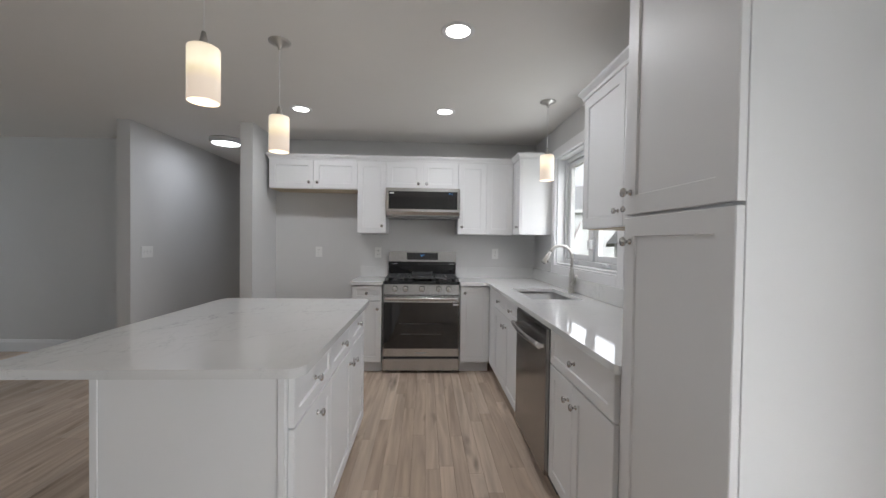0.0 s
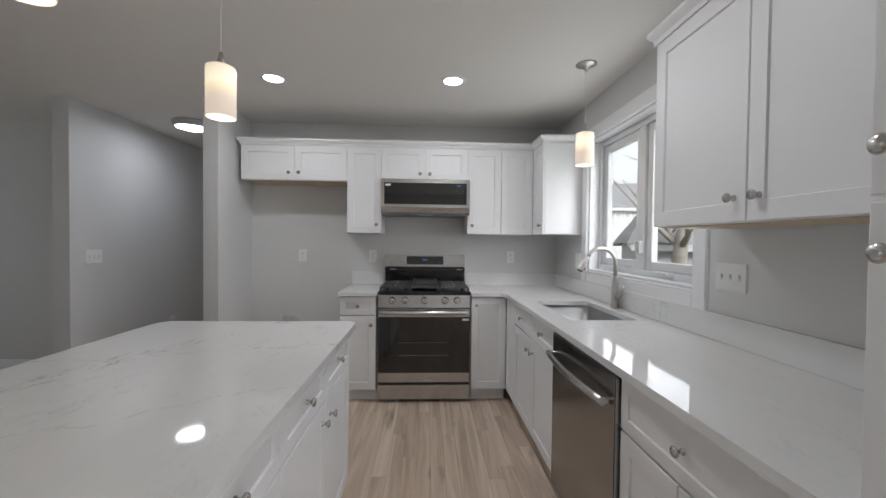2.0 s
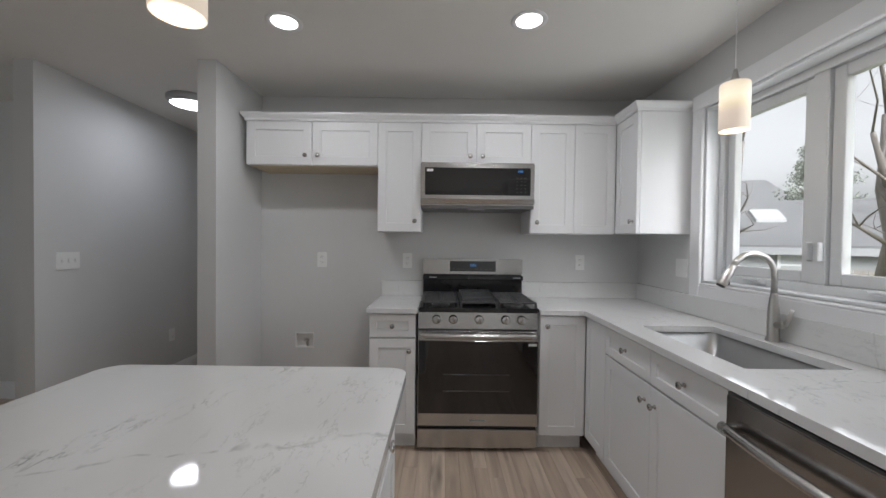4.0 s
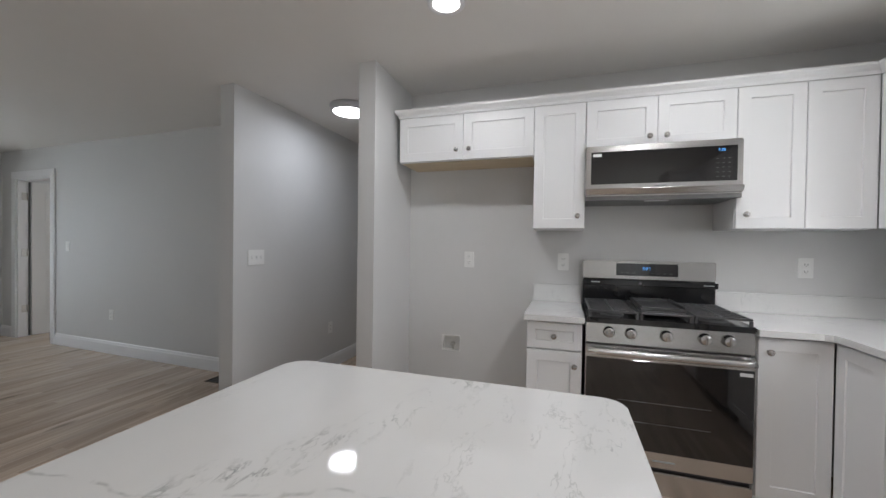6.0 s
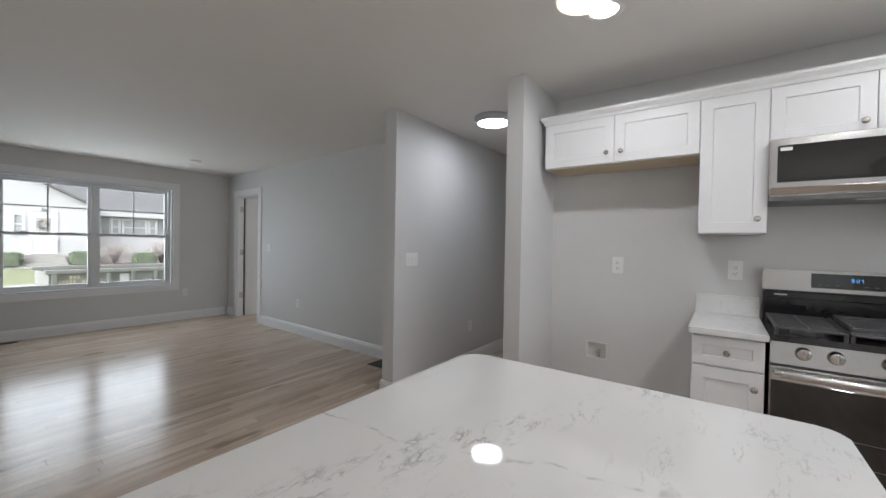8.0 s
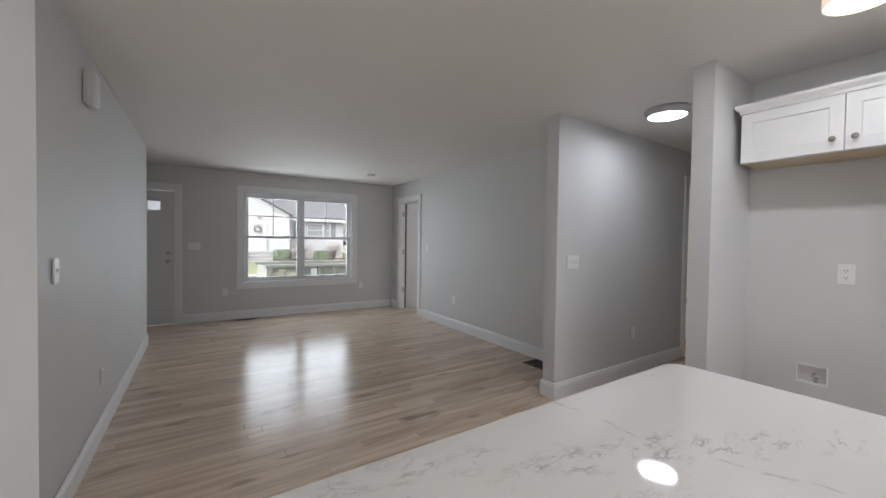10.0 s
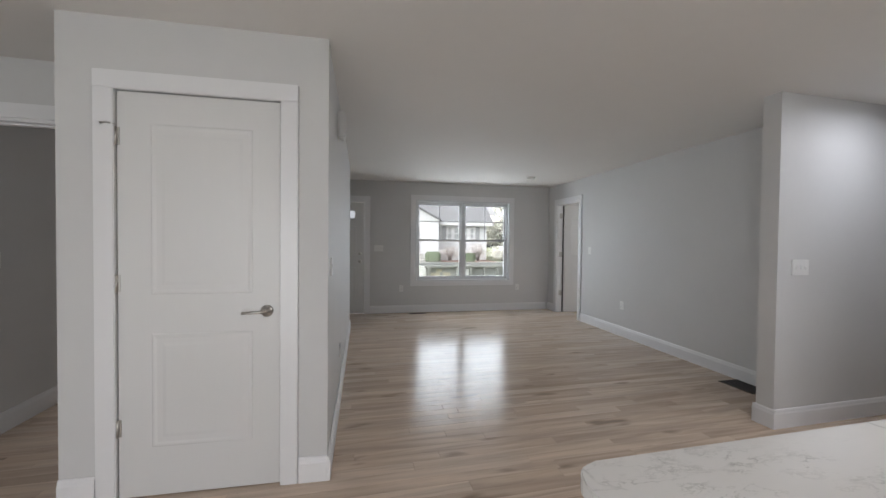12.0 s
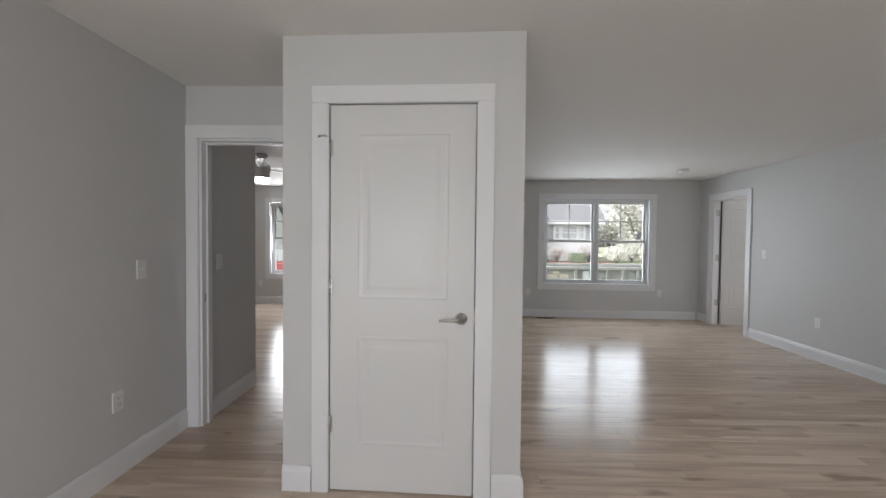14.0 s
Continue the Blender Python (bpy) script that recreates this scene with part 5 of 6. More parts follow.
plate(pose(-3.86, -5.31, 1.18, 0, 0, 180), "s", "white light switch inside the bedroom")
plate(pose(-8.8, -7.45, 0.41, 0, 0, 90), "o", OUT)

ch = thing("door_chime", pose(-3.68, YC + 0.024, 2.2, 0, 0, 178.3), "white plastic door chime box high on the wall", "door chime")
simple("cover", [(-0.065, 0.065, -0.055, -0.004, -0.1, 0.1)], PLASTIC, ch, bevel=0.012, seg=3)
simple("back_plate", [(-0.06, 0.06, -0.004, 0, -0.095, 0.095)], PLASTIC, ch)
sm = thing("smoke_detector", pose(-6.65, -0.03, H), "round white smoke detector on the ceiling", "smoke detector")
bm = bmesh.new()
turned(bm, [(0, 0), (0.068, 0), (0.068, -0.012), (0.058, -0.03), (0.03, -0.036), (0, -0.036)], 28)
part("cover", bm, PLASTIC, sm)

# recessed water supply box in the fridge bay
gb = thing("supply_box", pose(-1.296, YB, 0.559), "recessed white supply box with a valve in the fridge bay", "supply box")
bm = bmesh.new()
frame_of(bm, -0.072, 0.072, -0.06, 0.06, -0.003, -0.0005, 0.009, bevel=0.001)
part("frame", bm, PLASTIC, gb)
simple("box_back", [(-0.065, 0.065, 0.03, 0.035, -0.053, 0.053)], BOXBACK, gb)
bm = bmesh.new()
frame_of(bm, -0.0655, 0.0655, -0.0535, 0.0535, 0.0, 0.03, 0.002, bevel=0.0)
part("liner", bm, BOXBACK, gb)
bm = bmesh.new()
tube(bm, [(0.015, 0.02, -0.052), (0.015, 0.02, -0.005)], 0.008, 12)
turned(bm, [(0, 0), (0.017, 0), (0.017, 0.006), (0.011, 0.012), (0.011, 0.02), (0, 0.02)], 18, Matrix.Translation((0.015, 0.012, -0.008)) @ pose(0, 0, 0, 90))
box(bm, -0.006, 0.036, -0.012, -0.006, -0.013, -0.003, bevel=0.002)
part("valve", bm, NICKEL, gb, "nickel stop valve")


def floor_vent(m, l, w, n):
    v = thing("floor_vent", m, "dark bronze floor register set in the oak boards", "floor vent", "floor vents")
    bm = bmesh.new()
    frame_of(bm, 0, l, 0, w, 0, 0.004, 0.014, bevel=0.0)
    for vv in bm.verts:
        vv.co = Vector((vv.co.x, vv.co.z, vv.co.y))
    part("frame", bm, BRONZE, v)
    for i in range(n):
        y = 0.018 + (w - 0.036) * i / (n - 1)
        simple("slat", [(0.014, l - 0.014, y - 0.0025, y + 0.0025, 0.0008, 0.0035)], BRONZE, v)
    # Thin dark sheet stands in for the shaded duct below the slats.
    simple("shade_sheet", [(0.014, l - 0.014, 0.014, w - 0.014, 0.0004, 0.0007)], SLOT, v)
    return v


floor_vent(pose(-3.64, 0.5, 0.0005), 0.33, 0.26, 8)
floor_vent(pose(-7.58, -1.95, 0.0005, 0, 0, 90) @ pose(0, 0, 0), 0.32, 0.1, 5)

# ceiling fan in the bedroom
fn = thing("ceiling_fan", pose(-5.8, -5.93, H), "brushed nickel ceiling fan with a lit globe in the bedroom", "ceiling fan")
bm = bmesh.new()
turned(bm, [(0, 0), (0.07, 0), (0.065, -0.04), (0.025, -0.06), (0.02, -0.1), (0.06, -0.12), (0.1, -0.14), (0.105, -0.2), (0.09, -0.24), (0.09, -0.3), (0, -0.3)], 28)
part("motor", bm, NICKEL, fn)
bm = bmesh.new()
turned(bm, [(0, -0.301), (0.088, -0.301), (0.09, -0.34), (0.075, -0.365), (0.0, -0.375)], 28)
part("globe", bm, LEDCOOL, fn)
for i in range(5):
    bm = bmesh.new()
    vs = box(bm, 0.1, 0.62, -0.06, 0.06, -0.172, -0.164, bevel=0.003)
    b = part("blade", bm, FANBLADE, fn)
    b.matrix_basis = pose(0, 0, 0, 0, 0, 20 + 72 * i) @ pose(0, 0, -0.002, 8)

# ---- outdoors ----
solid("road", [(-20.9, -14.6, -90, 90, -0.6, -0.575)], ASPHALT, "grey asphalt street in front of the house", "road")
solid("pavement", [(-21.8, -20.9, -90, 90, -0.6, -0.5)], CONCRETE, "pale concrete pavement with a kerb", "pavement")
bm = bmesh.new()
prism(bm, [(-90, -0.6), (-21.8, -0.6), (-21.8, -0.5), (-23.4, -0.14), (-24.5, -0.1), (-90, -0.1)], -90, 90)
for v in bm.verts:
    v.co = Vector((v.co.x, v.co.z, v.co.y))
tagged(part("far_lawn", bm, GRASS, None), "raised pale lawn across the street", "lawn", kind="structure")
solid("planting_bed", [(-27.5, -25.1, 1.8, 6.9, -0.1, -0.03)], MULCH, "red brown mulch bed before the house", "ground")
solid("front_walk", [(-25.4, -24.9, -6, 1.8, -0.1, -0.05)], CONCRETE, "pale concrete walk before the house", "pavement")


def siding(bm, x0, x1, y, z0, z1, out=-1, step=0.16):
    """Lapped boards on a wall in the x-z plane."""
    z = z0
    while z < z1 - 0.01:
        zt = min(z + step, z1)
        vs = box(bm, x0, x1, y - 0.012, y + 0.012, z, zt)
        for v in vs:
            if v.co.z > z + 0.01 and (v.co.y - y) * out > 0:
                v.co.y -= out * 0.02
        z = zt


def house_window(parent, x, z, w, h, y):
    f = bmesh.new()
    frame_of(f, x, x + w, z, z + h, y - 0.05, y + 0.02, 0.09, bevel=0.0)
    wd = part("window", f, VINYL, parent)
    simple("pane", [(x + 0.09, x + w - 0.09, y - 0.02, y, z + 0.09, z + h - 0.09)], DARKPANE, wd)
    simple("rail", [(x + 0.09, x + w - 0.09, y - 0.035, y - 0.02, z + h / 2 - 0.03, z + h / 2 + 0.03)], VINYL, wd)


def gable_roof(bm, x0, x1, y0, y1, ze, zr, over=0.4, thick=0.18, hip=0.0):
    """Ridge along x; hip sets the start of the ridge back."""
    ym = (y0 + y1) / 2
    for s in (-1, 1):
        ya = ym + s * ((y1 - y0) / 2 + over)
        drop = (zr - ze) / ((y1 - y0) / 2) * over
        ring = [(x0 - over + hip, ym, zr), (x1 + over, ym, zr), (x1 + over, ya, ze - drop), (x0 - over, ya, ze - drop)]
        low = [bm.verts.new(p) for p in ring]
        top = [bm.verts.new((p[0], p[1], p[2] + thick)) for p in ring]
        bm.faces.new(low)
        bm.faces.new(top)
        for i in range(4):
            bm.faces.new((low[i], low[(i + 1) % 4], top[(i + 1) % 4], top[i]))
    if hip:
        d = (zr - ze) / ((y1 - y0) / 2) * over
        bm.faces.new([bm.verts.new(p) for p in ((x0 - over + hip, ym, zr + thick), (x0 - over, y0 - over, ze - d + thick), (x0 - over, y1 + over, ze - d + thick))])


def house(m, length, depth, eave, ridge, mat, label, windows, gable=None, skylight=0.0, hip=0.0):
    """Front along local x at y = 0, facing -y; base at the ground."""
    h = thing("house", m, label, "house")
    bm = bmesh.new()
    siding(bm, 0, length, 0, 0.4, eave)
    box(bm, 0.02, length - 0.02, 0.013, depth, 0, eave)
    v = [bm.verts.new(p) for p in ((0.02, 0.013, eave), (0.02, depth, eave), (0.02, depth / 2, ridge), (length - 0.02, 0.013, eave), (length - 0.02, depth, eave), (length - 0.02, depth / 2, ridge))]
    if not hip:
        bm.faces.new(v[:3])
    bm.faces.new(v[3:])
    part("wall", bm, mat, h)
    bm = bmesh.new()
    gable_roof(bm, 0, length, 0, depth, eave, ridge, hip=hip)
    rf = part("roof", bm, SHINGLE, h, "grey shingled roof")
    if skylight:
        k = (ridge - eave) / (depth / 2)
        bm = bmesh.new()
        vs = box(bm, skylight, skylight + 0.9, depth * 0.2, depth * 0.2 + 0.8, 0.16, 0.3)
        for vv in vs:
            vv.co.z += eave + k * vv.co.y
        part("skylight", bm, PALESIDE, rf)
    simple("eave_trim", [(-0.3, length + 0.3, -0.42, -0.38, eave - 0.35, eave - 0.1)], mat, h)
    for w in windows:
        house_window(h, *w, -0.02)
    if gable:
        g0, g1, out, gr = gable
        bm = bmesh.new()
        siding(bm, g0, g1, -out, 0.4, eave)
        box(bm, g0 + 0.02, g1 - 0.02, -out + 0.013, 0, 0, eave)
        gm = (g0 + g1) / 2
        v = [bm.verts.new(p) for p in ((g0, -out, eave), (g1, -out, eave), (gm, -out, gr))]
        bm.faces.new(v)
        part("gable_wing", bm, mat, h)
        bm = bmesh.new()
        gable_roof(bm, -out - 0.1, depth / 2, g0, g1, eave, gr, over=0.15, thick=0.1)
        for vv in bm.verts:
            vv.co = Vector((vv.co.y, vv.co.x, vv.co.z))
        part("wing_roof", bm, SHINGLE, h)
    return h


# white house across the street; local x runs to +y
white = house(pose(-27.6, -9.0, -0.1, 0, 0, 90), 15.85, 8, 2.95, 6.3, SIDING, "white sided house with grey roof across the street",
              [(12.78, 1.55, 0.42, 0.95), (13.26, 1.55, 1.16, 0.95), (14.48, 1.55, 0.42, 0.95)], gable=(1.9, 12.0, 0.8, 5.65))
for sx in (12.42, 14.98):
    simple("shutter", [(sx, sx + 0.3, -0.05, -0.021, 1.5, 2.55)], GREYSIDE, white)
house_window(white, 9.1, 1.5, 0.42, 1.0, -0.82)
bm = bmesh.new()
frame_of(bm, 9.66, 10.6, 0.6, 2.62, -0.87, -0.82, 0.1, bevel=0.0)
fd = part("front_door", bm, VINYL, white, "white front door with a glazed upper half")
simple("slab", [(9.76, 10.5, -0.845, -0.822, 0.62, 2.52)], DOORP, fd)
simple("pane", [(9.86, 10.38, -0.855, -0.846, 1.7, 2.32)], DARKPANE, fd)
simple("porch_lamp", [(10.05, 10.25, -0.95, -0.82, 2.65, 2.8)], GREYSIDE, white, bevel=0.03)
simple("step", [(9.4, 10.8, -1.4, -0.82, 0, 0.58), (9.4, 10.8, -1.75, -1.4, 0, 0.38), (9.4, 10.8, -2.1, -1.75, 0, 0.19)], CONCRETE, white)
wreath = thing("wreath", pose(-26.725, 1.1, 1.9, 0, 90), "dark round twig wreath on the white front door", "wreath")
bm = bmesh.new()
for k in range(3):
    tube(bm, [((0.2 - 0.02 * k) * math.cos(q * 0.4488), (0.2 - 0.02 * k) * math.sin(q * 0.4488 + 0.2 * k), 0.012 * math.sin(q * 2.3 + k)) for q in range(15)], 0.03, 6)
part("twigs", bm, BARK, wreath)
house(pose(-36, 26.0, -0.6, 0, 0, 90), 12, 8, 3.0, 6.0, GREYSIDE, "grey house further along the street", [(2, 1.2, 1.2, 1.5), (6, 1.2, 1.2, 1.5)])
house(pose(-32, -34.0, -0.6, 0, 0, 90), 14, 8, 3.0, 6.0, SIDING, "white house further down the street", [(2, 1.2, 1.2, 1.5), (8, 1.2, 1.2, 1.5)])
# neighbours behind the kitchen window
house(pose(8.47, 11.8, -0.6, 0, 0, -22), 9.8, 6, 2.0, 3.6, GREYSIDE, "low grey sided garage with a hipped shingle roof", [(3.0, 0.7, 1.4, 1.2), (6.2, 0.7, 1.2, 1.2)], skylight=2.78, hip=1.1)
house(pose(10.5, 27.0, -0.6, 0, 0, -12), 14, 8, 4.8, 7.0, PALESIDE, "pale two-storey house behind the garage", [(4.3, 3.3, 0.55, 1.1), (4.95, 3.3, 0.55, 1.1), (6.6, 3.3, 0.9, 1.1), (9.4, 3.3, 0.9, 1.1)])

fe = thing("fence", pose(3.6, 9.6, -0.6, 0, 0, -22), "low weathered wooden picket fence", "fence")
simple("rail", [(0, 14, 0.03, 0.07, 0.35, 0.43), (0, 14, 0.03, 0.07, 1.1, 1.18)], FENCE, fe)
pk = bmesh.new()
prism(pk, [(0, 0), (0.11, 0), (0.11, 0.02), (0, 0.02)], 0.0, 1.4)
for v in pk.verts:
    if v.co.z > 1:
        v.co.z = 1.35
PK = mesh_of("picket", pk, FENCE)
for i in range(100):
    p = new("picket", PK)
    p.parent = fe
    p.location = (i * 0.14, 0, random.uniform(-0.02, 0.02))

# waste skip on the street side
sp = thing("waste_skip", pose(-12.4, -0.7, -0.6, 0, 0, 90), "large dark green steel waste skip on the lawn", "skip")
bm = bmesh.new()
box(bm, 0, 6.6, 0, 0.06, 0.12, 1.1)
box(bm, 0, 6.6, 1.64, 1.7, 0.12, 1.1)
box(bm, 0, 0.06, 0.06, 1.64, 0.12, 1.1)
box(bm, 6.54, 6.6, 0.06, 1.64, 0.12, 1.1)
box(bm, 0.06, 6.54, 0.06, 1.64, 0.12, 0.18)
part("body", bm, SKIP, sp)
simple("top_rim", [(-0.06, 6.66, -0.07, 0.07, 1.1, 1.19), (-0.06, 6.66, 1.63, 1.77, 1.1, 1.19)], SKIP, sp, bevel=0.01)
for i in range(14):
    if i not in (1,):
        simple("rib", [(0.04 + i * 0.46, 0.12 + i * 0.46, -0.09, -0.005, 0.12, 1.1)], SKIP, sp)
for a, b, n, z0, z1 in ((0.33, 0.52, 3, 0.98, 1.05), (0.15, 0.45, 5, 0.85, 0.95), (0.15, 0.45, 6, 0.76, 0.81), (0.54, 0.8, 4, 0.85, 0.95)):
    wdt = (b - a) / n
    for k in range(n):
        simple("lettering_bar", [(a + k * wdt, a + (k + 0.7) * wdt, -0.012, -0.002, z0, z1)], SKIPLETTER, sp)
simple("notice", [(1.22, 1.4, -0.012, -0.002, 0.8, 1.06)], SIDING, sp)
simple("skid", [(0.2, 6.4, 0.3, 0.45, 0, 0.12), (0.2, 6.4, 1.3, 1.45, 0, 0.12)], SKIP, sp)


def leaf_cloud(bm, centres, count, size, rng):
    """Small leaf faces scattered round centres (x, y, z, radius)."""
    for _ in range(count):
        cx, cy, cz, r = rng.choice(centres)
        d = Vector((rng.gauss(0, 1), rng.gauss(0, 1), rng.gauss(0, 0.8)))
        d = d.normalized() * r * rng.uniform(0.35, 1.0) ** 0.5
        c = Vector((cx, cy, cz)) + d
        u = Vector((rng.gauss(0, 1), rng.gauss(0, 1), rng.gauss(0, 1))).normalized() * size * rng.uniform(0.6, 1.3)
        w = u.cross(Vector((rng.gauss(0, 1), rng.gauss(0, 1), rng.gauss(0, 1)))).normalized() * size * 0.5
        bm.faces.new([bm.verts.new(c - u), bm.verts.new(c + w), bm.verts.new(c + u), bm.verts.new(c - w)])


def bush(x, y, r, h, mat, label, seed, leaves=700, twiggy=False, z=-0.1):
    rng = random.Random(seed)
    b = thing("bush", pose(x, y, z), label, "bush")
    bm = bmesh.new()
    for i in range(60 if twiggy else 14):
        a = rng.uniform(0, 6.28)
        q = rng.uniform(0.3, 0.95) * r
        tube(bm, [(0, 0, 0), (q * 0.4 * math.cos(a), q * 0.4 * math.sin(a), h * 0.5), (q * math.cos(a), q * math.sin(a), h * rng.uniform(0.7, 1.0))], [0.014, 0.01, 0.005] if twiggy else [0.03, 0.02, 0.008], 5)
    part("stems", bm, BARK, b)
    bm = bmesh.new()
    cs = [(rng.uniform(-0.6, 0.6) * r, rng.uniform(-0.6, 0.6) * r, rng.uniform(0.35, 0.75) * h, rng.uniform(0.35, 0.5) * h) for _ in range(14)]
    leaf_cloud(bm, cs, leaves, 0.05 if not twiggy else 0.035, rng)
    part("leaves", bm, mat, b)
    return b


def hedge(x, y0, y1, h, label, seed):
    """A clipped block of leaves round a dense core."""
    rng = random.Random(seed)
    b = thing("hedge", pose(x, (y0 + y1) / 2, -0.1), label, "hedge")
    w = (y1 - y0) / 2
    bm = bmesh.new()
    box(bm, -0.38, 0.38, -w + 0.05, w - 0.05, 0.0, h - 0.06, bevel=0.12, seg=2)
    part("core", bm, HEDGE, b)
    bm = bmesh.new()
    cs = [(rng.uniform(-0.34, 0.34), rng.uniform(-w + 0.1, w - 0.1), rng.uniform(0.1, h - 0.14), 0.15) for _ in range(160)]
    leaf_cloud(bm, cs, 4500, 0.035, rng)
    part("leaves", bm, HEDGE, b)


hedge(-25.8, 1.85, 2.9, 0.8, "clipped green hedge beside the front steps", 1)
hedge(-25.8, 4.3, 5.35, 0.72, "clipped green hedge before the white house", 2)
hedge(-25.8, -0.75, 0.36, 0.76, "clipped green hedge beside the front walk", 7)
bush(-26.2, 3.65, 0.6, 1.05, BLOSSOM, "grey twiggy shrub just budding", 3, 1500, True)
bush(-26.2, 5.7, 0.65, 1.2, BLOSSOM, "pale twiggy shrub just budding", 4, 1500, True)
bush(-26.6, 7.7, 0.9, 1.1, SPRING, "spreading pale green shrub at the house corner", 5, 2400)
bush(-28.5, 9.6, 1.3, 1.7, SPRING, "tall pale green shrub beside the drive", 6, 3000)


def tree(x, y, h, label, seed, mat=None, leaves=0, crown=0.45, size=0.12, conical=False):
    """A tapered trunk with branching limbs and a loose crown."""
    rng = random.Random(seed)
    t = thing("tree", pose(x, y, -0.6), label, "tree")
    bm = bmesh.new()
    tips = []

    def limb(p, d, length, r, depth):
        pts, rr = [p], [r]
        q, dd = Vector(p), Vector(d).normalized()
        for i in range(3):
            dd = (dd + Vector((rng.gauss(0, 0.16), rng.gauss(0, 0.16), rng.gauss(0.04, 0.1)))).normalized()
            q = q + dd * length / 3
            pts.append(q.copy())
            rr.append(r * (1 - 0.22 * (i + 1)))
        tube(bm, pts, rr, 5 if depth else 8)
        tips.append((q.x, q.y, q.z, h * 0.07))
        if depth < 3:
            for _ in range(3 if depth else 6):
                k = rng.choice((1, 2, 3))
                a = rng.uniform(0, 6.28)
                nd = (dd * 0.7 + Vector((math.cos(a), math.sin(a), rng.uniform(0.0, 0.5)))).normalized()
                limb(pts[k], nd, length * rng.uniform(0.45, 0.68), rr[k] * 0.55, depth + 1)

    if conical:
        tube(bm, [(0, 0, 0), (0.05, 0, h * 0.5), (0, 0, h * 0.97)], [h * 0.02, h * 0.013, 0.02], 8)
        for i in range(46):
            z = h * rng.uniform(0.15, 0.97)
            a = rng.uniform(0, 6.28)
            r = crown * h * (1.05 - z / h) * rng.uniform(0.6, 1.1)
            e1 = (r * math.cos(a), r * math.sin(a), z + r * 0.25)
            tube(bm, [(0, 0, z), e1], [0.04, 0.01], 4)
            for k in (0.35, 0.7, 1.0):
                tips.append((e1[0] * k, e1[1] * k, z + (e1[2] - z) * k, 0.3 + 0.12 * r))
    else:
        limb((0, 0, 0), (0, 0, 1), h * 0.45, h * 0.025, 0)
    part("trunk", bm, BARK, t)
    if leaves:
        bm = bmesh.new()
        leaf_cloud(bm, tips, leaves, size, rng)
        part("crown", bm, mat, t)
    return t


tree(16.9, 14.9, 7.7, "tall evergreen tree with a loose grey-green crown", 11, PINE, 13000, crown=0.32, size=0.065, conical=True)
tree(7.6, 4.4, 8.5, "small bare tree with thin spreading limbs", 31)
tree(9.2, 5.2, 11.0, "bare tree with long drooping limbs", 21)
tree(9.15, 10.4, 12.0, "bare grey tree before the garage", 22)
tree(9.0, 19.5, 11.0, "bare tree behind the garage", 13)
tree(-32.0, 15.0, 8.5, "pale blossoming tree beside the white house", 14, BLOSSOM, 5000, size=0.11)
tree(-36.0, 20.0, 10.0, "leafing tree further down the street", 15, SPRING, 3500, size=0.15)
tree(-40.0, 2.0, 11.0, "bare tree behind the white house", 16)
tree(-40.0, -14.0, 10.0, "leafing tree beyond the bedroom window", 17, PINE, 5000, size=0.2)
tree(-35.0, 10.5, 9.0, "pale leafing tree behind the white house", 18, SPRING, 4200, size=0.14)
tree(-33.0, 18.5, 8.0, "pale leafing tree beside the drive", 19, SPRING, 4000, size=0.13)
tree(-38.0, 14.5, 10.0, "pale leafing tree further back", 20, SPRING, 4000, size=0.15)
car = thing("car", pose(-17.5, -12.5, -0.575, 0, 0, 90), "red car parked in the street", "car")
bm = bmesh.new()
box(bm, 0, 4.4, 0, 1.75, 0.3, 0.9, bevel=0.12, seg=3)
part("body", bm, CARRED, car)
bm = bmesh.new()
vs = box(bm, 0.8, 3.6, 0.12, 1.63, 0.88, 1.42)
for v in vs:
    if v.co.z > 1.2:
        v.co.x = 2.2 + (v.co.x - 2.2) * 0.68
bmesh.ops.bevel(bm, geom=list(bm.edges), offset=0.06, segments=2, affect="EDGES")
part("cabin", bm, DARKPANE, car)
for wx in (0.8, 3.5):
    for wy in (0.1, 1.65):
        bm = bmesh.new()
        turned(bm, [(0, -0.1), (0.3, -0.1), (0.32, -0.06), (0.32, 0.06), (0.3, 0.1), (0, 0.1)], 20, Matrix.Translation((wx, wy, 0.32)) @ pose(0, 0, 0, 90))
        part("wheel", bm, SLOT, car)

# ---- oak boards, along y ----
floor = tagged(new("floor"), "light oak strip floor with a satin finish", "floor", kind="structure")
rng = random.Random(5)
PW = 0.083
LENGTHS = (0.55, 0.8, 1.05, 1.35, 1.7)
board_mesh = {}


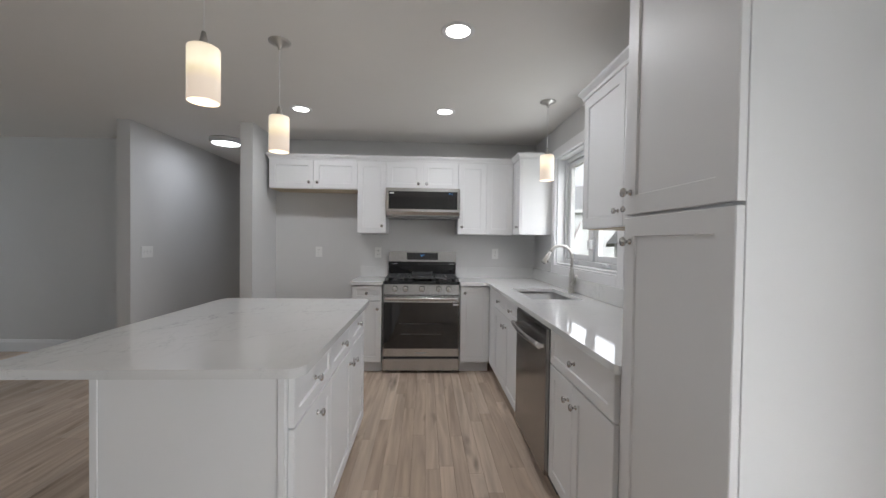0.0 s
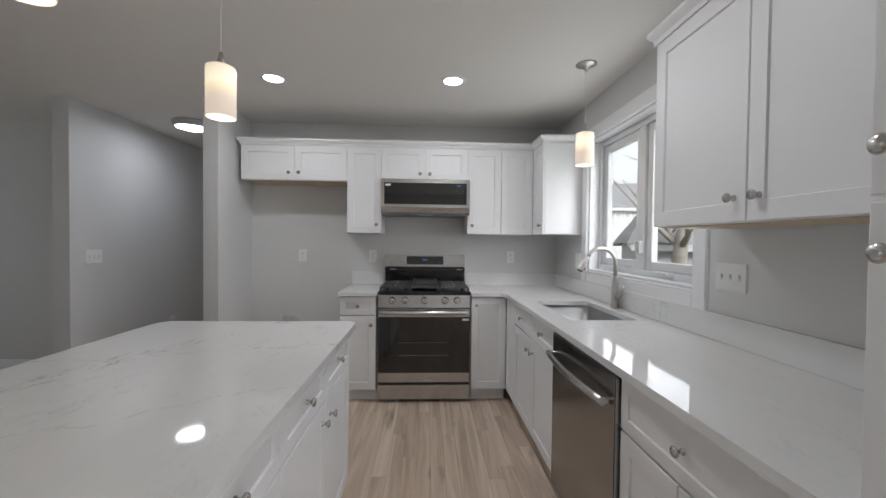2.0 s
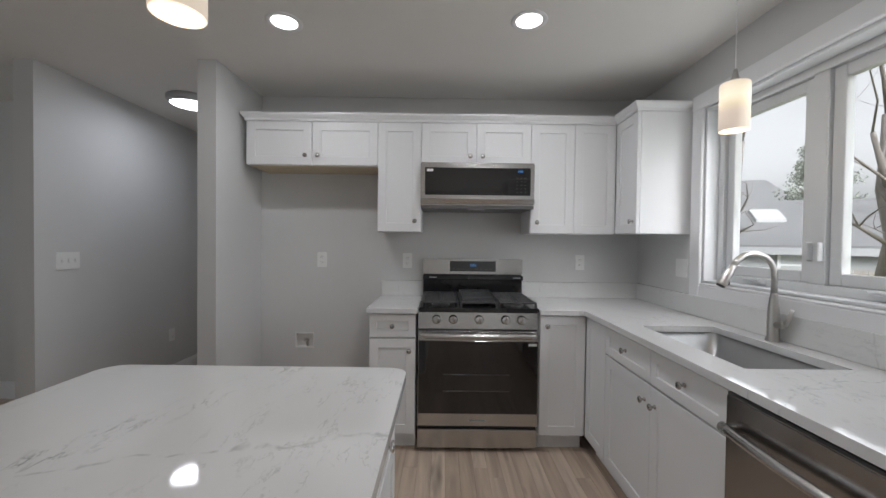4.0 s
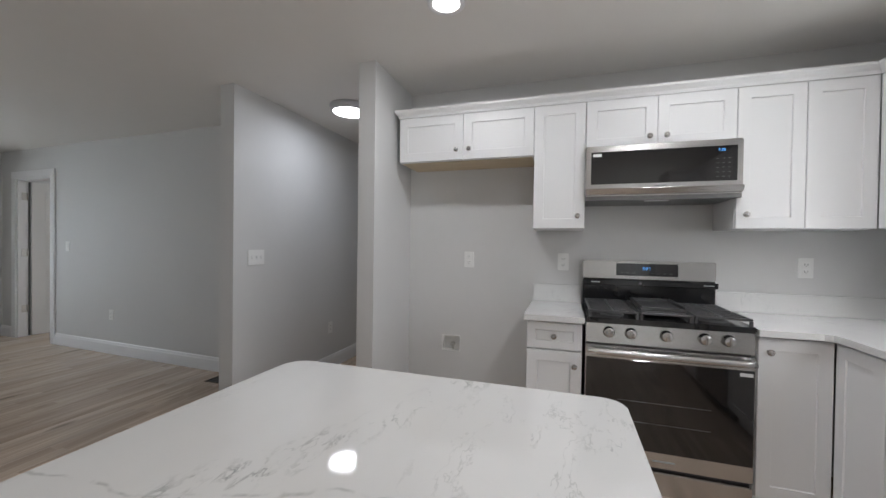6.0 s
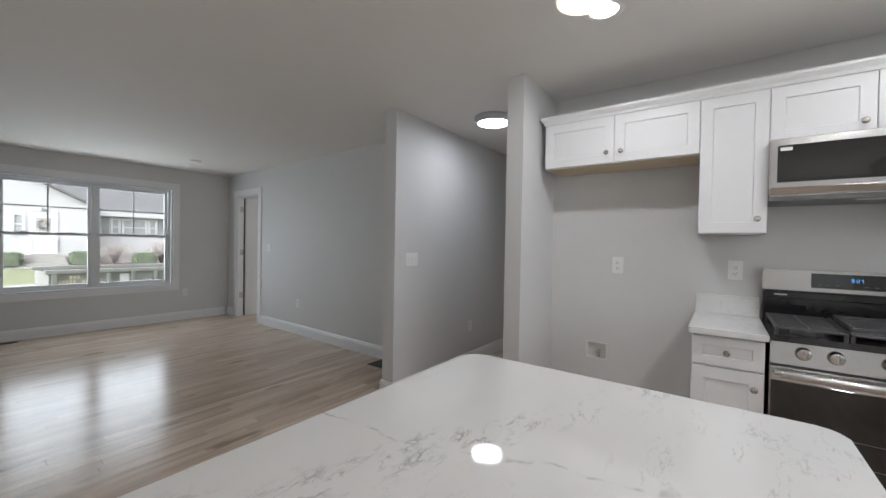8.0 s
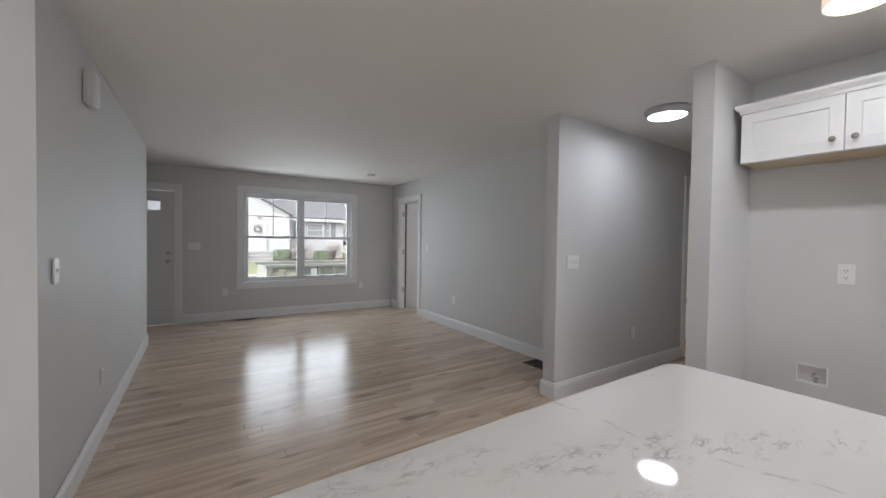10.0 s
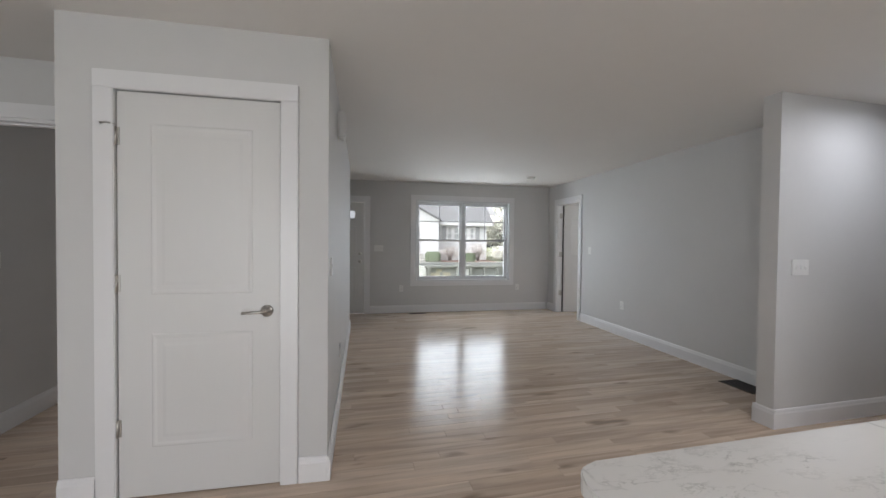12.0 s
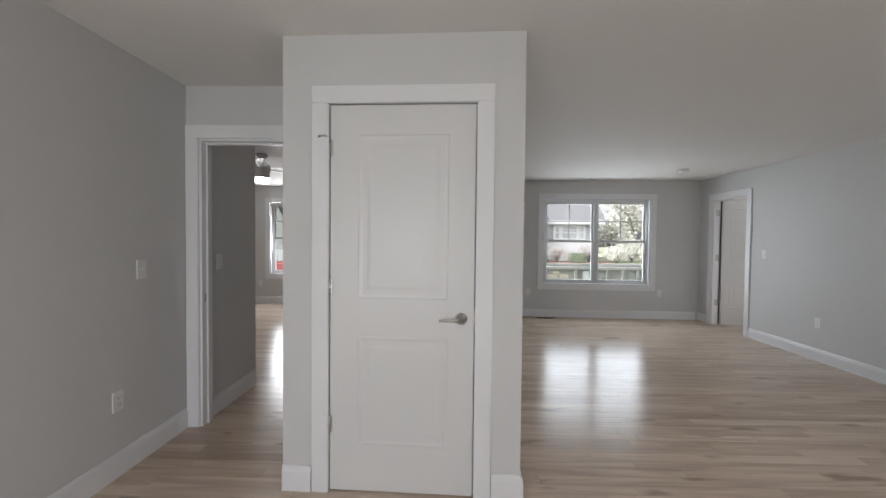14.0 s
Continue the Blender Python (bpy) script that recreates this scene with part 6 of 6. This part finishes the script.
def board(l):
    if l not in board_mesh:
        bm = bmesh.new()
        b = 0.0005
        x0, x1, y0, y1 = 0.0004, PW - 0.0004, 0.0004, l - 0.0004
        low = [bm.verts.new(p) for p in ((x0, y0, -0.019), (x1, y0, -0.019), (x1, y1, -0.019), (x0, y1, -0.019))]
        mid = [bm.verts.new(p) for p in ((x0, y0, -b), (x1, y0, -b), (x1, y1, -b), (x0, y1, -b))]
        top = [bm.verts.new(p) for p in ((x0 + b, y0 + b, 0), (x1 - b, y0 + b, 0), (x1 - b, y1 - b, 0), (x0 + b, y1 - b, 0))]
        for p, q in ((low, mid), (mid, top)):
            for i in range(4):
                bm.faces.new((p[i], p[(i + 1) % 4], q[(i + 1) % 4], q[i]))
        bm.faces.new(top)
        board_mesh[l] = mesh_of("board", bm, OAK)
    return board_mesh[l]


single = []
verts, faces = [], []
x = -9.0
while x < 1.3:
    y = -9.0 - rng.uniform(0, 1.2)
    while y < 4.1:
        l = rng.choice(LENGTHS)
        if x > -4.35 and y + l < YD:      # outside the dining wall
            y += l
            continue
        near = -3.9 < x < 0.75 and -4.2 < y < 0.9 and not (-1.0 < x < -0.5 and -2.5 < y < -1.6)
        if near and len(single) < 300:
            single.append((x, y, l))
        else:
            b, n = 0.0005, len(verts)
            x0, x1, y0, y1 = x + 0.0004, x + PW - 0.0004, y + 0.0004, y + l - 0.0004
            verts += [(x0, y0, -b), (x1, y0, -b), (x1, y1, -b), (x0, y1, -b), (x0 + b, y0 + b, 0), (x1 - b, y0 + b, 0), (x1 - b, y1 - b, 0), (x0 + b, y1 - b, 0)]
            faces += [(n + 4, n + 5, n + 6, n + 7)] + [(n + i, n + (i + 1) % 4, n + 4 + (i + 1) % 4, n + 4 + i) for i in range(4)]
        y += l
    x += PW
me = bpy.data.meshes.new("far_boards")
me.from_pydata(verts, [], faces)
me.materials.append(OAK)
fb = new("far_boards", me)
fb.parent = floor
fb["kind"] = "stuff"
for bx, by, bl in single:
    p = new("board", board(bl))
    p.parent = floor
    p.location = (bx, by, 0)
